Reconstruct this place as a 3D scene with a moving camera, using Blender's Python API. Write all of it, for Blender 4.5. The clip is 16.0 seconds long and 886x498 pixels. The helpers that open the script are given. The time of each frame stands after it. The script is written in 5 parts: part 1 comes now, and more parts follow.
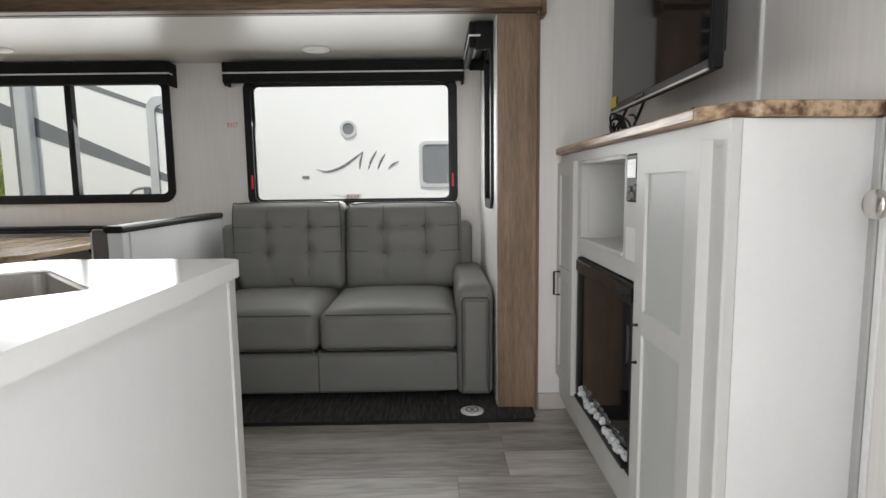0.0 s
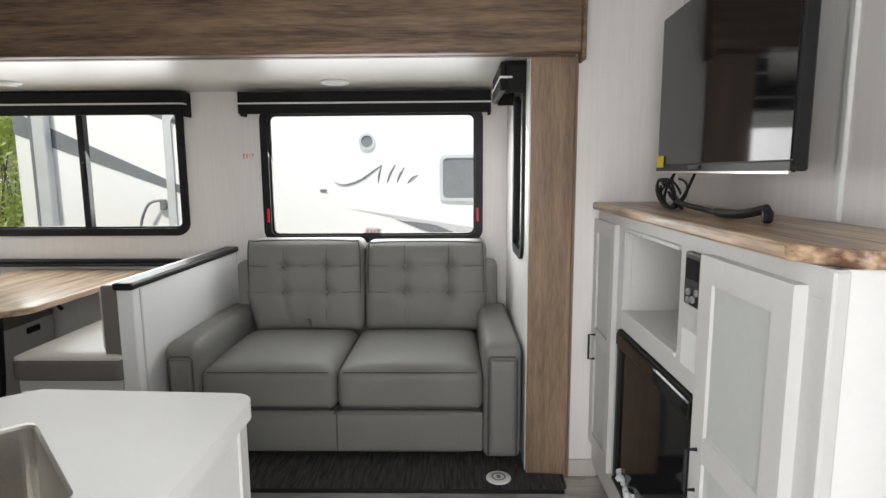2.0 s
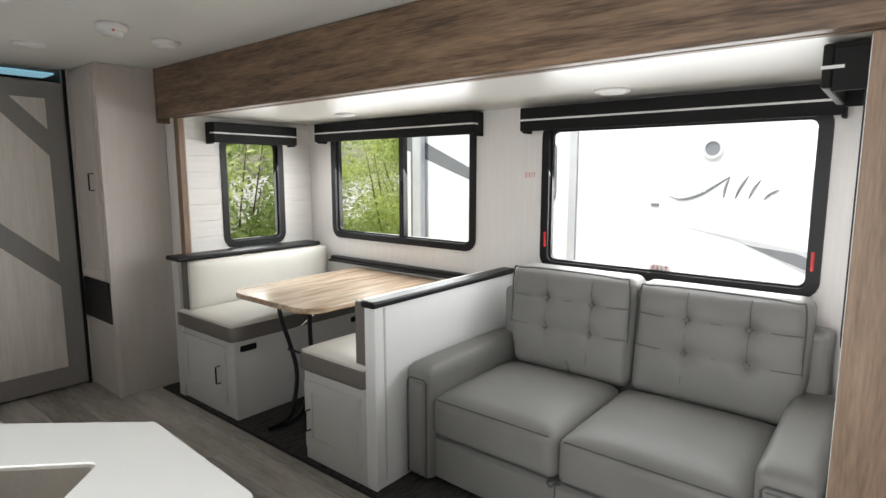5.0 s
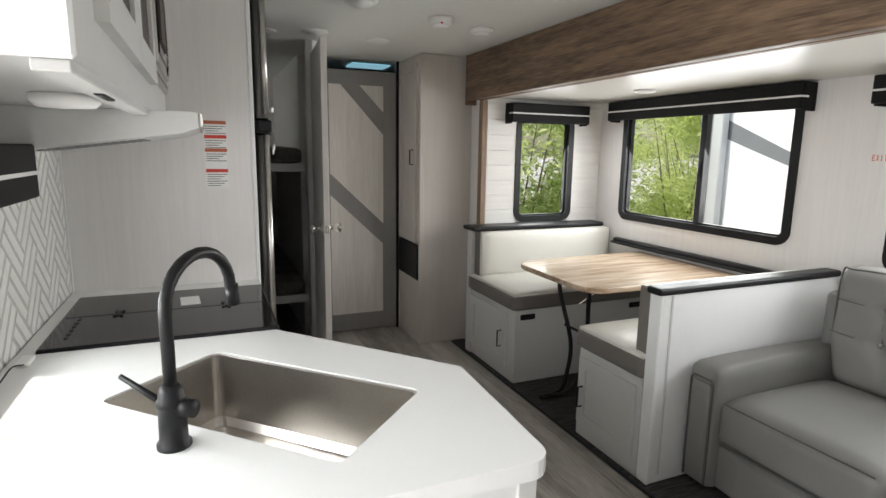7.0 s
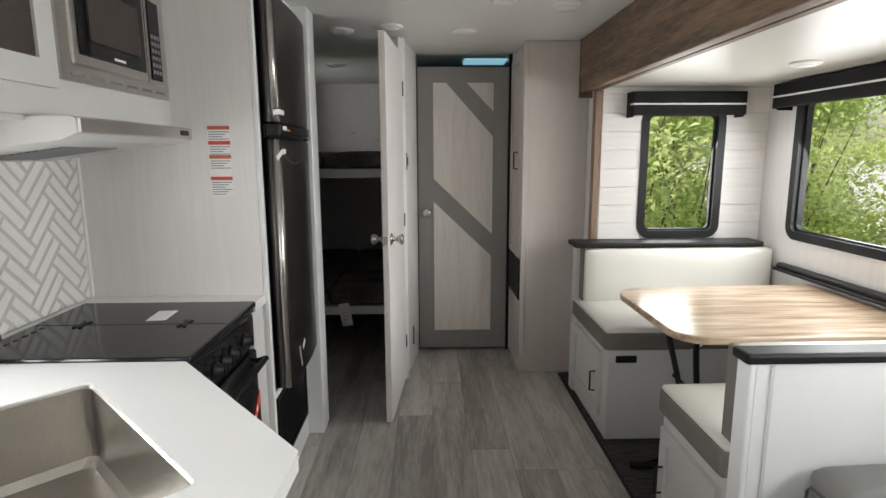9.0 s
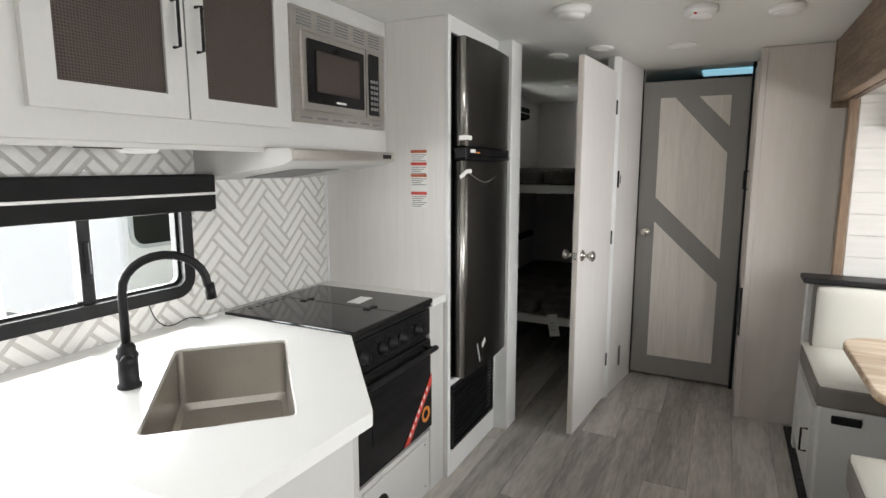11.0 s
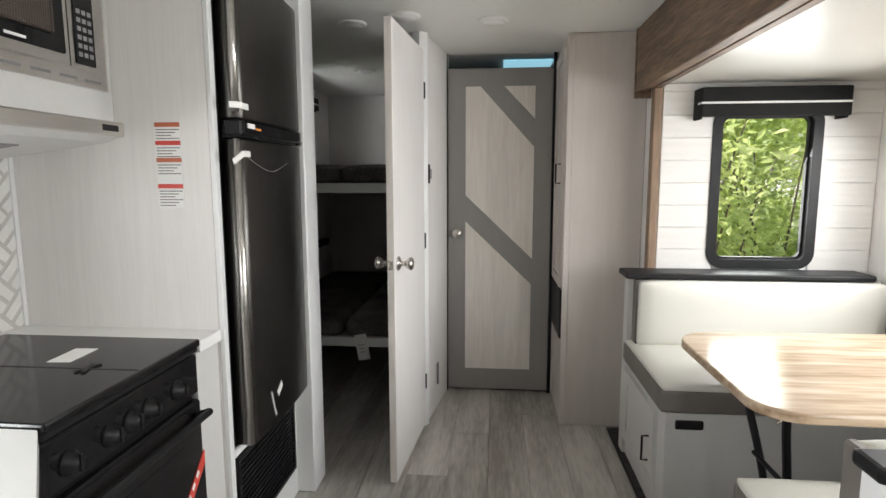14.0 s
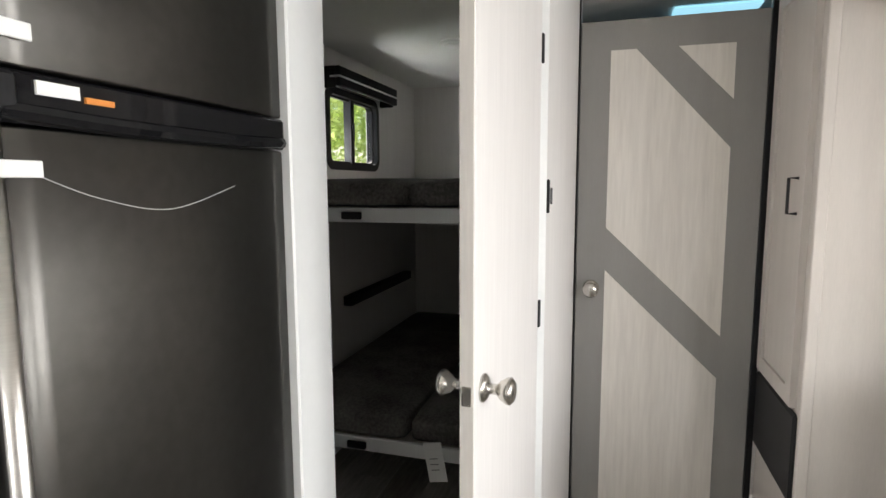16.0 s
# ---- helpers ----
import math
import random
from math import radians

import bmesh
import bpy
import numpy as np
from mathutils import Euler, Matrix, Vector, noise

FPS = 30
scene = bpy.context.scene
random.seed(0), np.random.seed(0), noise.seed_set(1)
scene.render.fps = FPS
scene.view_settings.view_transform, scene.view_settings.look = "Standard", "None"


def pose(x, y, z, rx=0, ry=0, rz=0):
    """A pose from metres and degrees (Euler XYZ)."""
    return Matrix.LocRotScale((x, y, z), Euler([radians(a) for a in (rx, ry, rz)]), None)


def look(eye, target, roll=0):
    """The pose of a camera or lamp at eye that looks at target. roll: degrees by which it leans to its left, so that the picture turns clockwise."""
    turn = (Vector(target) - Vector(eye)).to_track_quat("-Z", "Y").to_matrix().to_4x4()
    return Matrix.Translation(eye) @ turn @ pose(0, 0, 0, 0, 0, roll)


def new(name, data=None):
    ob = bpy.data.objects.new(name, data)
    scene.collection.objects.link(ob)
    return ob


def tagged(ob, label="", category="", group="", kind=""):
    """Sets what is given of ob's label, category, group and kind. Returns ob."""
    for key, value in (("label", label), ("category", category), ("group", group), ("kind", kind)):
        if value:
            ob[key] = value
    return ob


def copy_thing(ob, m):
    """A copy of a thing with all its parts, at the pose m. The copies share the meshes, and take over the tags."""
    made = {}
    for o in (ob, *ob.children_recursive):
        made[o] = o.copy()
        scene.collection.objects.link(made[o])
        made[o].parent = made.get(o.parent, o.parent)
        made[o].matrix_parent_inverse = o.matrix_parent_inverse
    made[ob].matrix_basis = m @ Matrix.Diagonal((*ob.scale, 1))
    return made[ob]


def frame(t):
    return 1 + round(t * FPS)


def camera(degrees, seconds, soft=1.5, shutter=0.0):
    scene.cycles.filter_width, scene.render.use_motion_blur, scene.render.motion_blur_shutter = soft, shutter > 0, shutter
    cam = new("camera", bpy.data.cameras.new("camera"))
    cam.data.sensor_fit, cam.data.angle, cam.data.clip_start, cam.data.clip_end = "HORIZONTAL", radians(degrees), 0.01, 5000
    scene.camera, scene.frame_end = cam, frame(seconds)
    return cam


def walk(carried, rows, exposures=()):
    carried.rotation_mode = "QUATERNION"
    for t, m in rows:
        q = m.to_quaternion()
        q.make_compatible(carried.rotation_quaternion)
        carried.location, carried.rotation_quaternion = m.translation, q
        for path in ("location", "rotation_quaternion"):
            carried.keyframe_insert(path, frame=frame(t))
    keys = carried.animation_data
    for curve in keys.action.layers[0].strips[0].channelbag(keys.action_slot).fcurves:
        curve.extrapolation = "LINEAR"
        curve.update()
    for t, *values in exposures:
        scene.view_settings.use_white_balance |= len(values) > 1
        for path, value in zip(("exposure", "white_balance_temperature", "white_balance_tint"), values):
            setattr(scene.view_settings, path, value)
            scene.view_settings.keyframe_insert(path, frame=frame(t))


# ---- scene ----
cam = camera(77, 16.0)
PATH = [
    (0.0, pose(0.200, -0.910, 1.021, 83.32, 0.73, -0.60)),
    (0.5, pose(0.181, -0.763, 1.116, 83.64, 0.81, -1.52)),
    (1.0, pose(0.163, -0.733, 1.257, 83.79, 0.57, -2.76)),
    (1.5, pose(0.167, -0.744, 1.286, 83.01, 0.47, -2.07)),
    (2.0, pose(0.157, -0.720, 1.287, 82.15, 0.35, 1.05)),
    (2.5, pose(0.168, -0.581, 1.306, 80.78, -0.01, 6.47)),
    (3.0, pose(0.261, -0.453, 1.434, 81.12, -0.69, 11.34)),
    (5.5, pose(0.562, -0.153, 1.395, 81.75, 0.08, 46.61)),
    (6.0, pose(0.569, -0.185, 1.429, 80.98, -0.23, 53.41)),
    (6.5, pose(0.539, -0.239, 1.410, 80.50, -0.95, 59.94)),
    (7.0, pose(0.517, -0.228, 1.386, 80.03, -0.86, 67.15)),
    (7.5, pose(0.468, -0.147, 1.385, 79.59, -0.44, 73.04)),
    (8.0, pose(0.288, 0.056, 1.388, 79.50, -0.40, 76.72)),
    (10.5, pose(0.251, 1.007, 1.381, 81.66, 0.45, 110.88)),
    (11.0, pose(0.334, 1.010, 1.415, 81.58, 0.01, 116.86)),
    (11.5, pose(0.344, 0.989, 1.412, 82.35, -0.16, 121.15)),
    (12.0, pose(0.314, 0.975, 1.393, 83.36, -0.26, 121.93)),
    (12.5, pose(0.308, 0.999, 1.420, 83.00, -0.72, 119.29)),
    (13.0, pose(0.163, 0.942, 1.386, 83.05, -0.38, 112.06)),
    (13.5, pose(-0.016, 0.869, 1.335, 83.24, 0.27, 104.44)),
    (14.0, pose(-0.211, 0.773, 1.327, 82.57, 0.11, 95.27)),
    (14.5, pose(-0.476, 0.725, 1.339, 82.05, -0.54, 89.41)),
    (15.0, pose(-0.825, 0.774, 1.322, 81.94, -0.31, 92.73)),
    (15.5, pose(-1.171, 0.697, 1.380, 81.57, -0.17, 99.93)),
    (16.0, pose(-1.421, 0.607, 1.378, 83.33, 0.23, 106.51)),
]
walk(cam, PATH, [(t, s, 6580, 15) for t, s in ((0.0, -0.72), (0.7, -0.52), (1.5, -0.36), (3.0, -0.16), (5.5, 0.1), (8.0, 0.12), (10.5, 0.45), (12.5, 0.45), (14.5, 0.74), (16.0, 1.1))])


# ---- world and light ----
world = bpy.data.worlds.new("sky")
scene.world = world
world.use_nodes = True
_wn = world.node_tree.nodes
_sky = _wn.new("ShaderNodeTexSky")
_sky.sky_type, _sky.sun_disc = "NISHITA", False
_sky.sun_elevation, _sky.sun_rotation = radians(62), radians(195)
_sky.air_density, _sky.dust_density = 1.2, 2.0
world.node_tree.links.new(_sky.outputs[0], _wn["Background"].inputs[0])
_wn["Background"].inputs[1].default_value = 0.15
_sun = new("sun", bpy.data.lights.new("sun", "SUN"))
_sun.data.energy, _sun.data.angle, _sun.data.color = 5.0, radians(0.5), (1.0, 0.96, 0.9)
_sun.matrix_world = look((-1.2, -4.5, 8.8), (0, 0, 0))


def sky_lamp(name, at, target, w, h, power):
    lamp = new(name, bpy.data.lights.new(name, "AREA"))
    lamp.data.shape, lamp.data.size, lamp.data.size_y, lamp.data.energy = "RECTANGLE", w, h, power
    lamp.data.color = (0.97, 1.0, 0.99)
    lamp.matrix_world = look(at, target)


sky_lamp("sky_at_sofa_window", (-0.31, 2.60, 1.24), (-0.31, 0, -0.6), 1.2, 0.66, 21)
sky_lamp("sky_at_dinette_window", (-2.0, 2.60, 1.28), (-2.0, 0, -0.6), 1.2, 0.66, 20)
sky_lamp("sky_at_end_window", (-3.03, 2.0, 1.25), (0, 2.0, -0.6), 0.42, 0.64, 5)
sky_lamp("sky_at_kitchen_window", (-0.65, -0.81, 1.12), (-0.65, 2, 1.0), 0.7, 0.3, 12)
sky_lamp("sky_at_entry_door", (0.23, -0.98, 1.0), (0.0, 2, 0.8), 0.68, 1.8, 20)
sky_lamp("sky_at_bunk_window", (-3.72, -0.81, 1.5), (-3.72, 2, 1.2), 0.44, 0.34, 16)

# ---- materials ----


def mat(name, color, rough=0.5, metal=0.0, vary=0.08, scale=6.0, grain=(1, 1, 1), bump=0.05, fine=60.0, dark=None, coat=0.0, rand=0.0, spec=0.5, spread=0.17):
    m = bpy.data.materials.new(name)
    m.use_nodes = True
    n, l = m.node_tree.nodes, m.node_tree.links
    b = n["Principled BSDF"]
    b.inputs["Roughness"].default_value, b.inputs["Metallic"].default_value = rough, metal
    b.inputs["Coat Weight"].default_value, b.inputs["Specular IOR Level"].default_value = coat, spec
    tc, mp = n.new("ShaderNodeTexCoord"), n.new("ShaderNodeMapping")
    mp.inputs["Scale"].default_value = grain
    l.new(tc.outputs["Object"], mp.inputs[0])
    big, small = n.new("ShaderNodeTexNoise"), n.new("ShaderNodeTexNoise")
    big.inputs["Scale"].default_value, big.inputs["Detail"].default_value = scale, 5
    small.inputs["Scale"].default_value, small.inputs["Detail"].default_value = fine, 3
    vec = mp.outputs[0]
    if rand:
        oi, ad = n.new("ShaderNodeObjectInfo"), n.new("ShaderNodeVectorMath")
        sc = n.new("ShaderNodeVectorMath")
        sc.operation = "SCALE"
        sc.inputs[0].default_value, ad.operation = (37, 53, 17), "ADD"
        l.new(oi.outputs["Random"], sc.inputs["Scale"])
        l.new(vec, ad.inputs[0]), l.new(sc.outputs[0], ad.inputs[1])
        vec = ad.outputs[0]
    l.new(vec, big.inputs[0]), l.new(vec, small.inputs[0])
    mix, ramp = n.new("ShaderNodeMath"), n.new("ShaderNodeValToRGB")
    mix.operation = "MULTIPLY_ADD"
    mix.inputs[1].default_value = 0.4
    l.new(small.outputs[0], mix.inputs[0])
    half = n.new("ShaderNodeMath")
    half.operation, half.inputs[1].default_value = "MULTIPLY", 0.6
    l.new(big.outputs[0], half.inputs[0]), l.new(half.outputs[0], mix.inputs[2])
    fac = mix.outputs[0]
    if rand:
        sh = n.new("ShaderNodeMath")
        sh.operation, sh.inputs[1].default_value = "MULTIPLY_ADD", rand
        l.new(oi.outputs["Random"], sh.inputs[0]), l.new(fac, sh.inputs[2])
        of = n.new("ShaderNodeMath")
        of.operation, of.inputs[1].default_value = "SUBTRACT", rand / 2
        l.new(sh.outputs[0], of.inputs[0])
        fac = of.outputs[0]
    lo = dark or tuple(c * (1 - vary) for c in color)
    hi = tuple(min(1, c * (1 + vary)) for c in color) if not dark else color
    ramp.color_ramp.elements[0].position, ramp.color_ramp.elements[1].position = 0.5 - spread, 0.5 + spread
    ramp.color_ramp.elements[0].color, ramp.color_ramp.elements[1].color = (*lo, 1), (*hi, 1)
    l.new(fac, ramp.inputs[0]), l.new(ramp.outputs[0], b.inputs["Base Color"])
    if bump:
        bp = n.new("ShaderNodeBump")
        bp.inputs["Strength"].default_value, bp.inputs["Distance"].default_value = bump, 0.004
        l.new(fac, bp.inputs["Height"]), l.new(bp.outputs[0], b.inputs["Normal"])
    return m


M_WALL = mat("printed_white_wall", (0.78, 0.76, 0.74), 0.55, vary=0.04, scale=6, grain=(12, 12, 0.5), fine=26, bump=0.07)
M_WHITE = mat("white_paint", (0.78, 0.79, 0.78), 0.4, vary=0.02, bump=0.02)
M_CEIL = mat("white_ceiling", (0.8, 0.81, 0.78), 0.6, vary=0.02, scale=2, bump=0.02)
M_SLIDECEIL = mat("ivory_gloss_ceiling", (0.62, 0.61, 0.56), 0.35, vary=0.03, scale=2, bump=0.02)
M_SHIP = mat("shiplap_white", (0.74, 0.73, 0.7), 0.5, vary=0.06, grain=(0.6, 0.6, 9), scale=5, bump=0.06, rand=0.1)
M_CAB = mat("pale_grey_cabinet", (0.58, 0.58, 0.56), 0.42, vary=0.03, scale=3, bump=0.03)
M_CABIN = mat("cabinet_panel", (0.5, 0.52, 0.5), 0.42, vary=0.03, scale=3, bump=0.03)
M_GREY = mat("warm_grey_panel", (0.55, 0.51, 0.47), 0.5, vary=0.05, grain=(6, 6, 0.6), scale=4, bump=0.04)
M_DGREY = mat("grey_door_frame", (0.27, 0.26, 0.25), 0.5, vary=0.05, grain=(5, 5, 0.6), scale=4, bump=0.04)
M_PALEWOOD = mat("whitewashed_wood", (0.78, 0.74, 0.69), 0.5, grain=(5, 5, 0.4), scale=3, fine=18, dark=(0.66, 0.62, 0.575), bump=0.06, spread=0.13)
M_BEAM = mat("brown_wood", (0.26, 0.17, 0.105), 0.5, grain=(0.8, 6, 10), scale=2.2, fine=14, dark=(0.06, 0.037, 0.023), bump=0.2, spread=0.14)
M_POST = mat("brown_wood_upright", (0.33, 0.225, 0.148), 0.5, grain=(7, 7, 0.7), scale=3.0, fine=20, dark=(0.15, 0.095, 0.058), bump=0.15, spread=0.16)
M_TOP = mat("striped_wood_top", (0.56, 0.4, 0.26), 0.3, grain=(9, 0.6, 9), scale=2.6, fine=9, dark=(0.13, 0.07, 0.04), bump=0.03, spread=0.09)
M_TABLE = mat("striped_table_wood", (0.64, 0.5, 0.36), 0.2, grain=(6, 0.5, 6), scale=2.4, fine=9, dark=(0.3, 0.2, 0.12), bump=0.03, spread=0.11)
M_PLANK = mat("grey_plank", (0.56, 0.535, 0.495), 0.36, grain=(0.7, 5, 1), scale=2.6, fine=14, dark=(0.25, 0.23, 0.205), bump=0.08, rand=0.2)
M_JOINT = mat("floor_joint", (0.2, 0.185, 0.165), 0.7)
M_MAT = mat("dark_woven_mat", (0.075, 0.07, 0.068), 0.9, grain=(30, 3, 3), scale=3, fine=30, dark=(0.012, 0.011, 0.011), bump=0.4, spread=0.11)
M_LEATHER = mat("grey_leather", (0.195, 0.193, 0.182), 0.5, vary=0.08, scale=4, fine=260, bump=0.15, spec=0.3)
M_SEAM = mat("leather_seam", (0.075, 0.077, 0.072), 0.5)
M_VINYL = mat("cream_vinyl", (0.7, 0.69, 0.63), 0.4, vary=0.03, scale=3, fine=200, bump=0.06)
M_VGREY = mat("grey_vinyl", (0.16, 0.145, 0.13), 0.45, vary=0.06, scale=4, fine=200, bump=0.08)
M_BLACK = mat("black_plastic", (0.011, 0.011, 0.012), 0.42, vary=0.2, bump=0.02, spec=0.25)
M_VAL = mat("black_valance_vinyl", (0.011, 0.011, 0.011), 0.6, vary=0.25, scale=8, fine=220, bump=0.1, spec=0.15)
M_GLOSS = mat("black_gloss", (0.008, 0.008, 0.009), 0.06, vary=0.1, bump=0.0, spec=0.3)
M_STOVE = mat("black_enamel", (0.010, 0.010, 0.011), 0.1, vary=0.2, bump=0.01, spec=0.3)
M_QUARTZ = mat("white_solid_surface", (0.84, 0.85, 0.83), 0.16, vary=0.015, fine=120, bump=0.01)
M_STEEL = mat("brushed_steel", (0.55, 0.53, 0.5), 0.3, 1.0, vary=0.08, grain=(1, 1, 20), scale=4, fine=40, bump=0.05)
M_SINK = mat("sink_steel", (0.56, 0.535, 0.5), 0.29, 1.0, vary=0.1, grain=(2, 2, 2), scale=3, fine=90, bump=0.04)
M_DSTEEL = mat("dark_steel", (0.105, 0.1, 0.093), 0.34, 1.0, vary=0.12, grain=(1, 1, 1), scale=2, fine=40, bump=0.03)
M_NICKEL = mat("satin_nickel", (0.6, 0.57, 0.53), 0.25, 1.0, vary=0.05)
M_STRIP = mat("pale_strip", (0.75, 0.75, 0.73), 0.4)
M_TILEBACK = mat("grey_grout", (0.52, 0.51, 0.48), 0.6)
M_TILE = mat("white_tile", (0.74, 0.74, 0.71), 0.35, vary=0.06, grain=(1, 1, 1), scale=8, fine=50, bump=0.04)
M_RED = mat("red_plastic", (0.6, 0.02, 0.02), 0.4)
M_REDLABEL = mat("red_label", (0.62, 0.06, 0.04), 0.5)
M_RUST = mat("rust_label", (0.5, 0.13, 0.06), 0.5)
M_ORANGE = mat("orange_label", (0.7, 0.25, 0.05), 0.5)
M_PAPER = mat("white_paper", (0.82, 0.82, 0.8), 0.6, vary=0.02)
M_INK = mat("grey_ink", (0.2, 0.2, 0.2), 0.6)
M_YELLOW = mat("yellow_label", (0.75, 0.6, 0.03), 0.5)
M_MATTRESS = mat("grey_plush", (0.19, 0.178, 0.165), 0.9, scale=5, fine=80, dark=(0.06, 0.055, 0.05), bump=0.3, spread=0.12)
M_MESH = mat("bronze_mesh", (0.04, 0.031, 0.026), 0.5, 0.4, vary=0.4, scale=120, fine=220, bump=0.4)
_mn, _ml = M_MESH.node_tree.nodes, M_MESH.node_tree.links
_mtc, _mmul, _mbp, _mmix = _mn.new("ShaderNodeTexCoord"), _mn.new("ShaderNodeMath"), _mn.new("ShaderNodeBump"), _mn.new("ShaderNodeMix")
_mmul.operation, _mmix.data_type = "MULTIPLY", "RGBA"
for _i, _ax in enumerate(("X", "Z")):
    _w = _mn.new("ShaderNodeTexWave")
    _w.bands_direction, _w.inputs["Scale"].default_value, _w.inputs["Distortion"].default_value = _ax, 42, 0.4
    _ml.new(_mtc.outputs["Object"], _w.inputs[0]), _ml.new(_w.outputs["Fac"], _mmul.inputs[_i])
_mmix.inputs[6].default_value, _mmix.inputs[7].default_value = (0.09, 0.07, 0.058, 1), (0.012, 0.009, 0.008, 1)
_ml.new(_mmul.outputs[0], _mmix.inputs[0]), _ml.new(_mmix.outputs[2], _mn["Principled BSDF"].inputs["Base Color"])
_mbp.inputs["Strength"].default_value, _mbp.inputs["Distance"].default_value, _mbp.invert = 0.7, 0.002, True
_ml.new(_mmul.outputs[0], _mbp.inputs["Height"]), _ml.new(_mbp.outputs[0], _mn["Principled BSDF"].inputs["Normal"])
M_TRAILER = mat("white_trailer_skin", (0.88, 0.89, 0.87), 0.35, vary=0.02, scale=1, bump=0.01)
M_TGREY = mat("grey_decal", (0.2, 0.21, 0.22), 0.4)
M_TPALE = mat("pale_grey_decal", (0.55, 0.57, 0.57), 0.4)
M_GROUND = mat("gravel_ground", (0.42, 0.4, 0.36), 0.9, vary=0.3, scale=2, fine=40, bump=0.5)
M_BARK = mat("bark", (0.16, 0.12, 0.08), 0.9, vary=0.3)
M_LEAF = mat("leaf_green", (0.62, 0.66, 0.3), 0.5, scale=1.6, dark=(0.22, 0.31, 0.08), rand=0.2)
_ln, _ll = M_LEAF.node_tree.nodes, M_LEAF.node_tree.links
_tr, _mx = _ln.new("ShaderNodeBsdfTranslucent"), _ln.new("ShaderNodeMixShader")
_tr.inputs[0].default_value, _mx.inputs[0].default_value = (0.64, 0.74, 0.26, 1), 0.5
_ll.new(_ln["Principled BSDF"].outputs[0], _mx.inputs[1]), _ll.new(_tr.outputs[0], _mx.inputs[2])
_ll.new(_mx.outputs[0], _ln["Material Output"].inputs[0])
M_ICE = mat("fire_crystal", (0.6, 0.62, 0.62), 0.1, vary=0.2, fine=40)
M_TRIM = mat("grey_edge_trim", (0.45, 0.45, 0.44), 0.4)


def glass(name, tint=(1, 1, 1), rough=0.0):
    m = bpy.data.materials.new(name)
    m.use_nodes = True
    n, l = m.node_tree.nodes, m.node_tree.links
    n.remove(n["Principled BSDF"])
    tr, gl, mx, fr = n.new("ShaderNodeBsdfTransparent"), n.new("ShaderNodeBsdfGlossy"), n.new("ShaderNodeMixShader"), n.new("ShaderNodeFresnel")
    tr.inputs[0].default_value, gl.inputs["Roughness"].default_value = (*tint, 1), rough
    fr.inputs[0].default_value = 1.06
    l.new(fr.outputs[0], mx.inputs[0]), l.new(tr.outputs[0], mx.inputs[1]), l.new(gl.outputs[0], mx.inputs[2])
    l.new(mx.outputs[0], n["Material Output"].inputs[0])
    return m


M_GLASS = glass("window_glass", (0.97, 0.985, 0.975))
M_SKYLIGHT = bpy.data.materials.new("blue_skylight")
M_SKYLIGHT.use_nodes = True
_b = M_SKYLIGHT.node_tree.nodes["Principled BSDF"]
_b.inputs["Base Color"].default_value = (0.2, 0.5, 0.6, 1)
_b.inputs["Emission Color"].default_value, _b.inputs["Emission Strength"].default_value = (0.3, 0.62, 0.75, 1), 0.6

# emissive white, imitates the overexposed daylight past the kitchen window
M_BACKGLOW = bpy.data.materials.new("glowing_backdrop")
M_BACKGLOW.use_nodes = True
_b = M_BACKGLOW.node_tree.nodes["Principled BSDF"]
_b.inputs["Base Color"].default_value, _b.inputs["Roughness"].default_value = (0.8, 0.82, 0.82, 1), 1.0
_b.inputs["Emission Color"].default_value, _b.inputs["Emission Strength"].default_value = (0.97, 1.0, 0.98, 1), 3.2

# ---- mesh helpers ----
ORG = {}


def thing(name, label, category, at=(0, 0, 0), group="", kind=""):
    ob = new(name)
    ob.empty_display_size = 0.1
    ob.location = at
    ORG[ob] = Vector(at)
    return tagged(ob, label, category, group, kind)


def part(name, bm, material, parent=None, label=""):
    me = bpy.data.meshes.new(name)
    org = ORG[parent] if parent else Vector((0, 0, 0))
    if parent:
        bmesh.ops.translate(bm, verts=bm.verts, vec=-org)
    bmesh.ops.recalc_face_normals(bm, faces=bm.faces)
    bm.to_mesh(me)
    bm.free()
    me.materials.append(material)
    ob = new(name, me)
    ob.parent = parent
    ORG[ob] = org
    return tagged(ob, label)


def smooth(ob):
    for p in ob.data.polygons:
        p.use_smooth = True
    return ob


def box(bm, x0, x1, y0, y1, z0, z1, bev=0.0, seg=1):
    vs = bmesh.ops.create_cube(bm, size=1)["verts"]
    bmesh.ops.scale(bm, verts=vs, vec=(abs(x1 - x0), abs(y1 - y0), abs(z1 - z0)))
    bmesh.ops.translate(bm, verts=vs, vec=((x0 + x1) / 2, (y0 + y1) / 2, (z0 + z1) / 2))
    if bev:
        bmesh.ops.bevel(bm, geom=list({e for v in vs for e in v.link_edges}), offset=bev, segments=seg, profile=0.5, affect="EDGES")
    return bm


def B(x0, x1, y0, y1, z0, z1, bev=0.0, seg=1):
    return box(bmesh.new(), x0, x1, y0, y1, z0, z1, bev, seg)


def slab(name, x0, x1, y0, y1, z0, z1, m, parent=None, bev=0.003, label="", seg=1):
    return part(name, B(x0, x1, y0, y1, z0, z1, bev, seg), m, parent, label)


def turned(bm, m):
    bmesh.ops.transform(bm, matrix=m, verts=bm.verts)
    return bm


